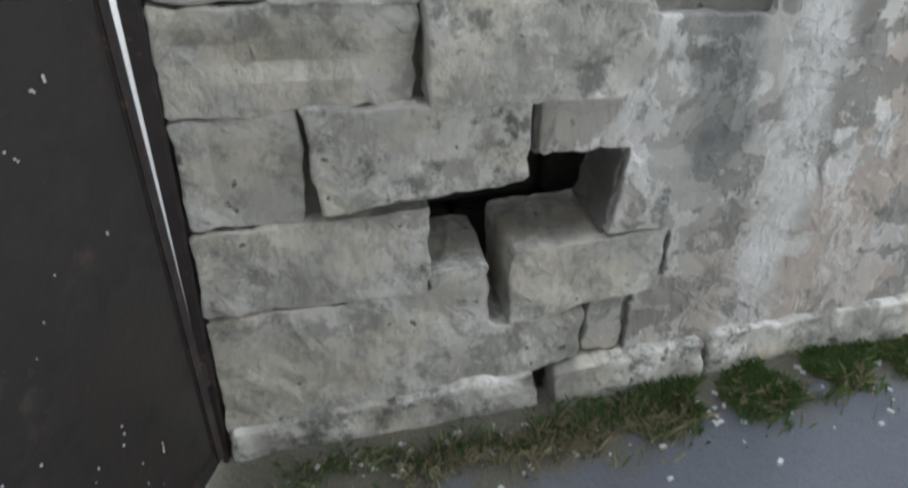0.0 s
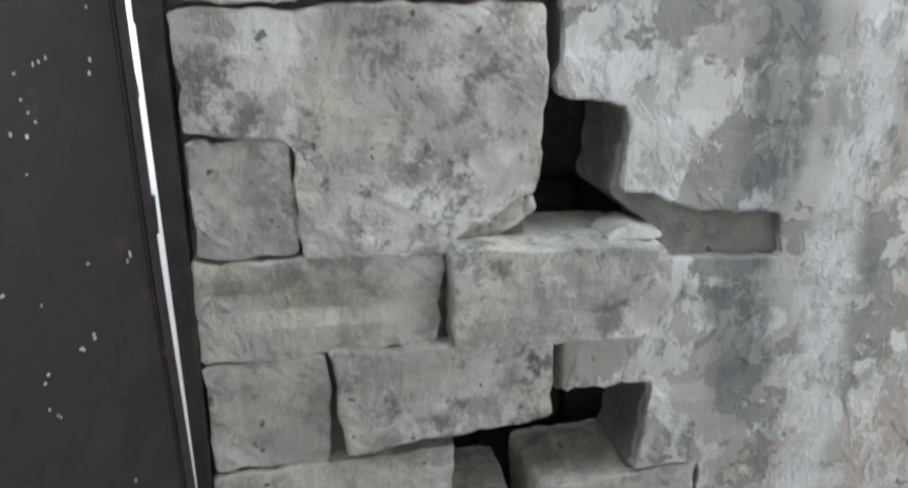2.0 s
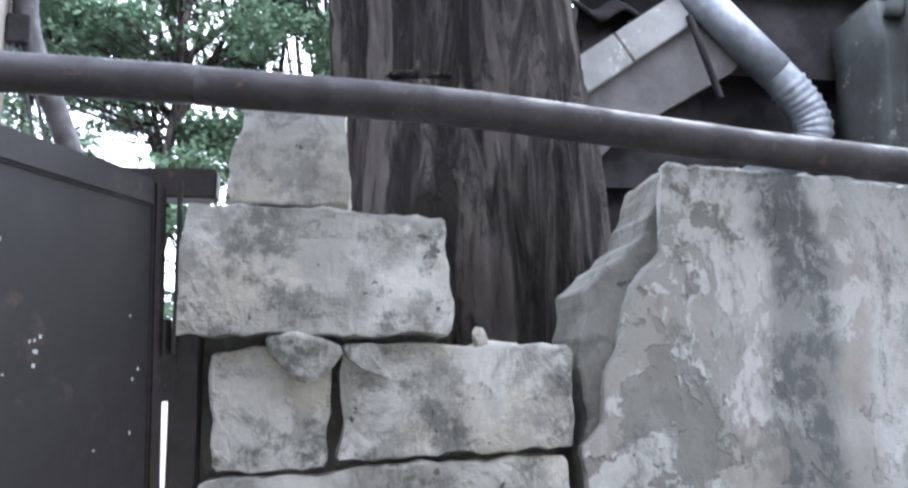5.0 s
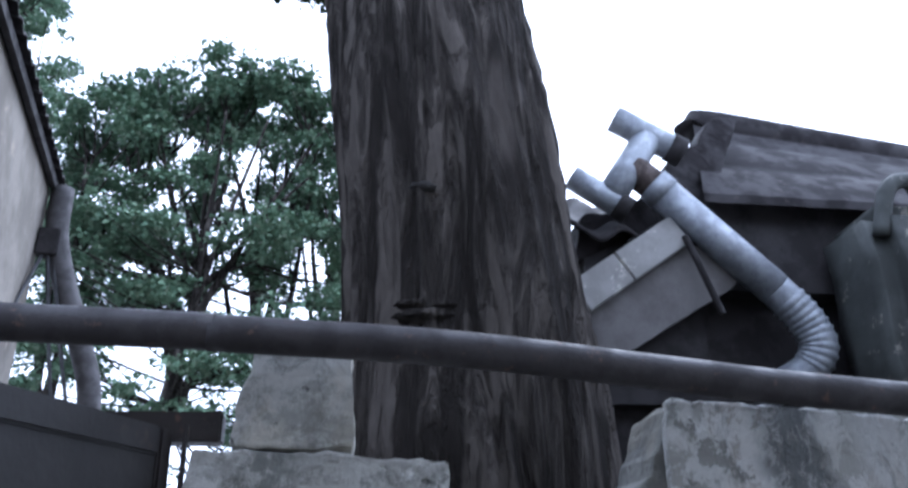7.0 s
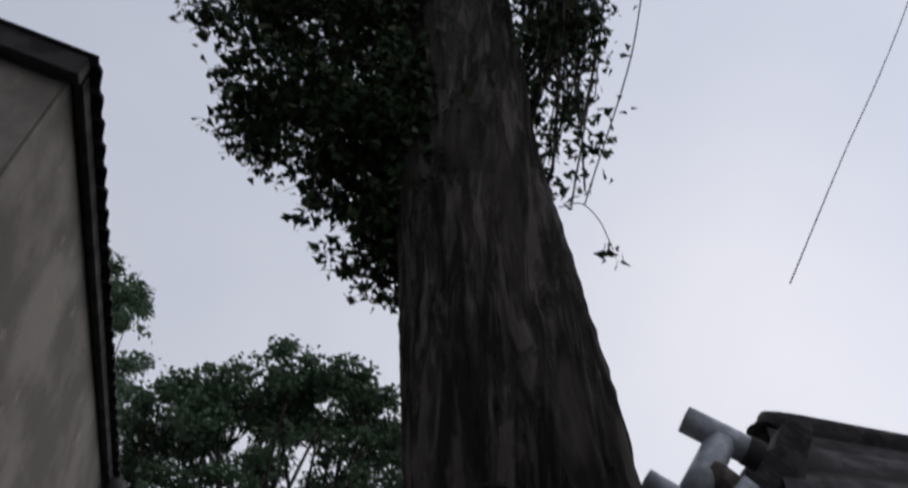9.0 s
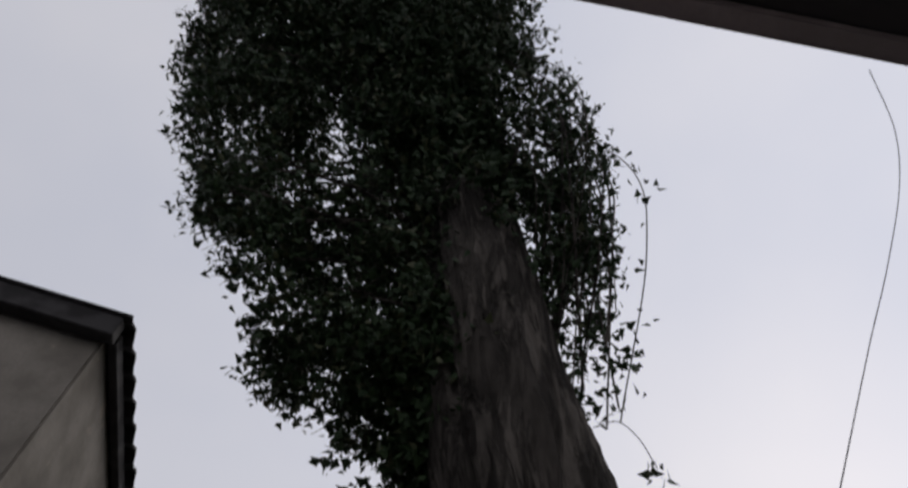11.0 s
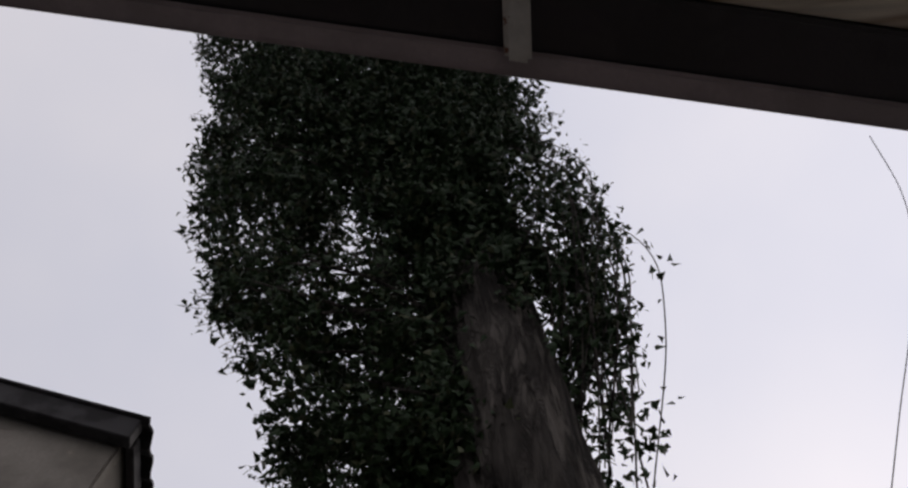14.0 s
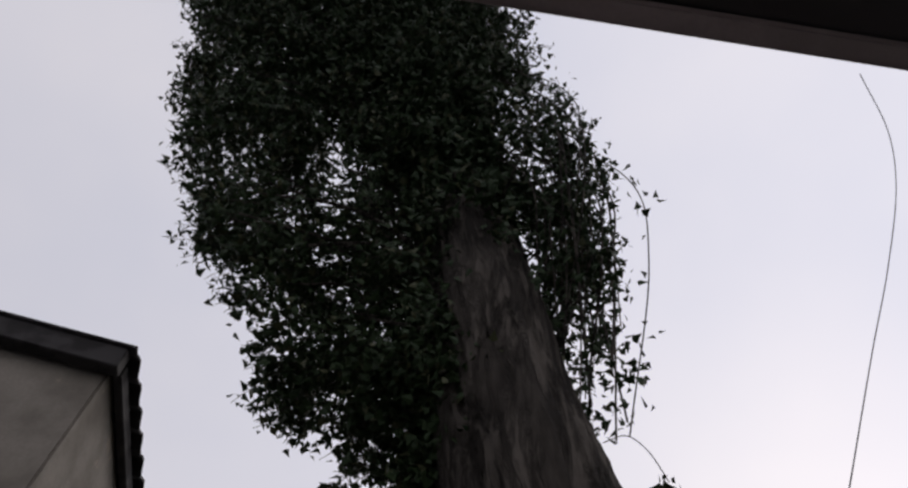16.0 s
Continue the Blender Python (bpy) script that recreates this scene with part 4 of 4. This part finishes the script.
def wave_sheet(x0, x1, low, high, pitch, amp, thick=0.012, run=1.6):
    """A corrugated sheet whose waves run from its low front edge (y, z) to its high back edge."""
    bm = bmesh.new()
    n = max(8, int((x1 - x0) / pitch * 10))
    rows = []
    for i in range(n + 1):
        x = x0 + (x1 - x0) * i / n
        w = amp * math.cos(2 * math.pi * (x - x0) / pitch)
        rows.append([bm.verts.new((x, low[0], low[1] + w)), bm.verts.new((x, high[0], high[1] + w)), bm.verts.new((x, high[0], high[1] + w + thick)), bm.verts.new((x, low[0], low[1] + w + thick))])
    for a, b in zip(rows, rows[1:]):
        for k in range(4):
            bm.faces.new((a[k], b[k], b[(k + 1) % 4], a[(k + 1) % 4]))
    bm.faces.new(rows[0])
    bm.faces.new(rows[-1][::-1])
    bmesh.ops.recalc_face_normals(bm, faces=bm.faces)
    return bm


def sloped_roof(x0, x1, low, high, shear, thick, seed):
    """A sheet that climbs from its front edge (y, z) to its back edge, with shallow steps across it."""
    bm = bmesh.new()
    steps = 26
    rows = []
    for i in range(steps + 1):
        k = i / steps
        y, z = low[0] + k * (high[0] - low[0]), low[1] + k * (high[1] - low[1])
        z += 0.016 * abs(math.sin(3 * math.pi * k))
        sag = 0.11 * k
        rows.append([[bm.verts.new((x0 + shear * k + (x1 - x0) * j / 40, y, z + d - sag * ((x1 - x0) * j / 40 - 0.8) + 0.006 * noise.noise(Vector((j * 0.4, k * 3, seed))))) for j in range(41)] for d in (0, thick)])
    for a, b in zip(rows, rows[1:]):
        for j in range(40):
            bm.faces.new((a[0][j], a[0][j + 1], b[0][j + 1], b[0][j]))
            bm.faces.new((a[1][j], b[1][j], b[1][j + 1], a[1][j + 1]))
        bm.faces.new((a[0][0], b[0][0], b[1][0], a[1][0]))
        bm.faces.new((a[0][40], a[1][40], b[1][40], b[0][40]))
    for r, flip in ((rows[0], 1), (rows[-1], 0)):
        for j in range(40):
            bm.faces.new((r[0][j], r[0][j + 1], r[1][j + 1], r[1][j])[:: -1 if flip else 1])
    bmesh.ops.recalc_face_normals(bm, faces=bm.faces)
    return bm


hut_part("roof_sheet", sloped_roof(1.46, 4.2, (0.99, 2.70), (1.50, 3.28), 0.30, 0.035, 1), roof_slate, "brown corrugated roof sheets")
hut_part("roof_sheet", wave_sheet(0.985, 1.50, (1.02, 2.56), (1.5, 2.92), 0.17, 0.022, 0.02), roof_slate, "small brown corrugated roof sheet", True)
hut_part("ridge_cap", tube_mesh(catmull([(1.74, 1.48, 3.30), (1.80, 1.48, 3.338), (2.4, 1.48, 3.268), (4.2, 1.48, 3.06)], 4), [0.03, 0.06, 0.08] + [0.085] * 10, 16), roof_slate, "rounded ridge capping", True)
hut_part("tile_end", slab([(1.00, 2.50), (1.03, 2.665), (1.06, 2.69), (1.13, 2.69), (1.16, 2.715), (1.25, 2.74), (1.33, 2.82), (1.38, 2.89), (1.44, 2.975), (1.53, 3.01), (1.58, 3.11), (1.64, 3.15), (1.72, 3.14), (1.64, 2.95), (1.52, 2.70), (1.40, 2.62), (1.32, 2.64)], 1.10, 1.20, 52, step=0.08, jag=0.006, bevel=0.012, rough=0.004), roof_slate, "stepped ends of brown roof tiles")
hut_part("eave_wall", boxed(1.42, 4.2, 1.08, 1.16, 2.40, 2.80), dark_board, "boards under the eave, coloured near-black for shade")
hut_part("gable", boxed(1.03, 1.44, 1.10, 1.20, 2.0, 2.58), dark_board, "boards under the eave, coloured near-black for shade")
# the white verge board and the boards under it
verge = Matrix.Translation((0.99, 0.995, 2.31)) @ Matrix.Rotation(-0.60, 4, "Y")
hut_part("verge_board", boxed(-0.01, 0.19, 0.0, 0.03, -0.03, 0.085, 0.004, m=verge), white_board, "whitewashed verge board")
hut_part("verge_board", boxed(0.194, 0.46, 0.0, 0.03, -0.03, 0.085, 0.004, m=verge), white_board, "whitewashed verge board")
hut_part("sheathing", slab([(0.98, 2.02), (1.12, 2.15), (1.53, 2.39), (1.62, 2.50), (1.55, 2.62), (1.37, 2.60), (0.99, 2.36)], 1.03, 1.06, 50, step=0.1, jag=0.003, rough=0.002), grey_board, "grey sheathing boards under the verge")
hut_part("strut", tube_mesh([(1.36, 0.985, 2.56), (1.45, 0.985, 2.28)], 0.012, 8), dark_board)
# covered tank
tank = root("covered_tank", "tank under a sagging greenish tarpaulin", "tank", at=(2.25, 0.85, 0))
bm = boxed(-0.33, 0.6, -0.10, 0.25, 1.9, 2.62, 0.06)
bmesh.ops.subdivide_edges(bm, edges=bm.edges[:], cuts=3, use_grid_fill=True)
for v in bm.verts:
    v.co += 0.025 * Vector((noise.noise(v.co * 4), noise.noise(v.co * 4 + Vector((5, 0, 0))), noise.noise(v.co * 4 + Vector((0, 5, 0)))))
part("tarpaulin", bm, canvas, tank, "folded greenish tarpaulin", True)
part("tie_hoop", tube_mesh(catmull([(-0.30, -0.06, 2.50), (-0.25, -0.08, 2.66), (-0.16, -0.08, 2.70), (-0.10, -0.06, 2.62)], 6), 0.028, 10), canvas, tank, smooth=True)
part("tank_stand", boxed(-0.30, 0.55, -0.05, 0.2, -0.05, 1.9), dark_board, tank)

# ---- stove flue ----
flue = root("stove_flue", "galvanised stove flue with a corrugated elbow and H-shaped cowl", "flue", at=(1.7, 1.0, 2.0))
fb = Vector((1.68, 1.0, 2.005))


def flue_part(name, points, radius, label="", mat=None, **k):
    return part(name, tube_mesh([Vector(p) - fb for p in points], radius, 20, **k), mat or zinc, flue, label, True)


flue_part("pipe_run", [(1.27, 1.0, 2.755), (1.645, 1.0, 2.385)], 0.060)
bend = catmull([(1.645, 1.0, 2.385), (1.70, 1.0, 2.325), (1.745, 1.0, 2.26), (1.765, 1.0, 2.19), (1.745, 1.02, 2.13), (1.70, 1.06, 2.09), (1.62, 1.18, 2.05)], 9)
flue_part("corrugated_elbow", bend, [0.060 + (0.005 if i % 3 == 1 else -0.001) if 6 < i < 40 else 0.058 for i in range(len(bend))], "ribbed flexible elbow")
flue_part("collar", [(1.255, 1.0, 2.77), (1.295, 1.0, 2.73)], 0.064)
flue_part("neck", [(1.30, 1.0, 2.725), (1.18, 1.0, 2.83)], 0.056, "dark brown neck of the cowl", brown_sheet)
flue_part("cross_tube", [(1.098, 1.0, 2.715), (1.255, 1.0, 2.95)], 0.053)
flue_part("cowl_tube", [(1.14, 1.0, 3.035), (1.385, 1.0, 2.905)], 0.050, "open-ended cowl tube", hollow=0.003)
flue_part("cowl_tube", [(0.965, 1.02, 2.79), (1.15, 1.0, 2.655)], 0.045, "open-ended cowl tube", hollow=0.003)

for a, b, r in (((1.340, 1.0, 2.929), (1.388, 1.0, 2.903), 0.054), ((1.115, 1.003, 2.681), (1.153, 1.0, 2.653), 0.049)):
    flue_part("end_band", [a, b], r, "dark band at the tube's end", dark_board, hollow=0.008)

# ---- eave of the house behind ----
eave = root("house_behind", "house with a boarded eave over the lane", "house", at=(0.15, -1.073, 0))
along = Vector((1.682, 0.293, 0)).normalized()
em = Matrix(((along.x, along.y, 0, 0), (along.y, -along.x, 0, 0), (0, 0, 1, 0), (0, 0, 0, 1)))
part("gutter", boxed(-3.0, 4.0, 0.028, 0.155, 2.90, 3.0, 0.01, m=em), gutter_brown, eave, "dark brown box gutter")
part("gutter_lip", boxed(-3.0, 4.0, -0.018, 0.031, 2.897, 2.94, 0.008, m=em), gutter_lip, eave, "brown rolled gutter lip, paled in colour for its highlight")
part("roof_edge", boxed(-3.0, 4.0, 0.03, 1.1, 3.09, 3.13, m=em), roof_slate, eave)
for k in range(6):
    part("soffit_board", boxed(-3.0, 4.0, 0.16 + 0.125 * k, 0.28 + 0.125 * k, 2.985 + 0.004 * (k % 2), 3.005 + 0.004 * (k % 2), 0.003, m=em), soffit, eave)
part("gutter_strap", boxed(0.088, 0.138, 0.012, 0.30, 2.872, 2.896, 0.008, m=em @ Matrix(((1, -0.2, 0, 0), (0, 1, 0, 0), (0, 0, 1, 0), (0, 0, 0, 1)))), strap_white, eave, "chipped white gutter strap")
# unseen wall, set close and pale to bounce light onto the soffit
part("wall", boxed(-3.0, 4.0, 0.80, 1.0, -0.1, 3.05, m=em), rear_wall, eave, "unseen pale wall added to bounce light")
wire = tube_mesh(catmull([(0.925, -0.90, 2.91), (0.975, -0.80, 2.86), (0.96, -0.72, 2.77), (0.86, -0.66, 2.58), (0.74, -0.64, 2.38), (0.56, -0.66, 2.08)], 8), 0.0009, 5)
tagged(link("cable", wire, cable_black), "thin loose black cable hanging from the eave", "cable")

# ---- grass and litter along the wall ----
rnd = random.Random(8)


def sward(name, patches, low, high, material, label):
    """Blades gathered in patches of (x, y, spread in x, spread in y, blades)."""
    verts, faces = [], []
    for px, py, sx, sy, count in patches:
        for _ in range(count):
            x, y = rnd.gauss(px, sx), rnd.gauss(py, sy)
            if x < 0.04 or y > -0.02 or noise.noise(Vector((x * 9, y * 12, 4))) < -0.2:
                continue
            z = ground_height(x, y) - 0.001
            h, w = rnd.uniform(low, high), rnd.uniform(0.0012, 0.0026)
            a, lean = rnd.uniform(0, 6.28), rnd.uniform(0.2, 1.2) * h
            dx, dy = math.cos(a), math.sin(a)
            k = len(verts)
            verts += [(x - w * dy, y + w * dx, z), (x + w * dy, y - w * dx, z), (x + 0.4 * lean * dx + w * 0.7 * dy, y + 0.4 * lean * dy - w * 0.7 * dx, z + 0.7 * h), (x + lean * dx, y + lean * dy, z + h), (x + 0.4 * lean * dx - w * 0.7 * dy, y + 0.4 * lean * dy + w * 0.7 * dx, z + 0.7 * h)]
            faces.append((k, k + 1, k + 2, k + 3, k + 4))
    me = bpy.data.meshes.new(name)
    me.from_pydata(verts, [], faces)
    me.materials.append(material)
    tagged(new(name, me), label, "grass", kind="stuff")


sward("grass", [(1.10, -0.10, 0.11, 0.045, 4200), (1.42, -0.085, 0.13, 0.035, 3800), (1.64, -0.08, 0.08, 0.03, 1600), (2.0, -0.10, 0.12, 0.04, 1500), (0.82, -0.11, 0.12, 0.035, 900), (0.48, -0.10, 0.16, 0.03, 600), (0.18, -0.09, 0.08, 0.02, 150)],
      0.008, 0.034, grass_mat, "short patchy green grass at the foot of the wall")
sward("dry_grass", [(0.80, -0.15, 0.12, 0.03, 500), (1.25, -0.13, 0.2, 0.03, 350), (0.45, -0.13, 0.15, 0.03, 350)], 0.012, 0.045, dry_mat, "dead straw-coloured grass stalks")
bm = bmesh.new()
for _ in range(170):
    x, y = rnd.uniform(0.1, 2.2), -0.05 - abs(rnd.gauss(0, 0.12))
    s = rnd.uniform(0.002, 0.008)
    add_box(bm, x - s, x + s, y - s * 0.6, y + s * 0.6, ground_height(x, y) - 0.002, ground_height(x, y) + s * 0.7, 0, Matrix.Translation((x, y, 0)) @ Matrix.Rotation(rnd.uniform(0, 3), 4, "Z") @ Matrix.Translation((-x, -y, 0)))
tagged(link("litter", bm, pebble), "scattered pale stone chips and litter on the ground", "litter", kind="stuff")
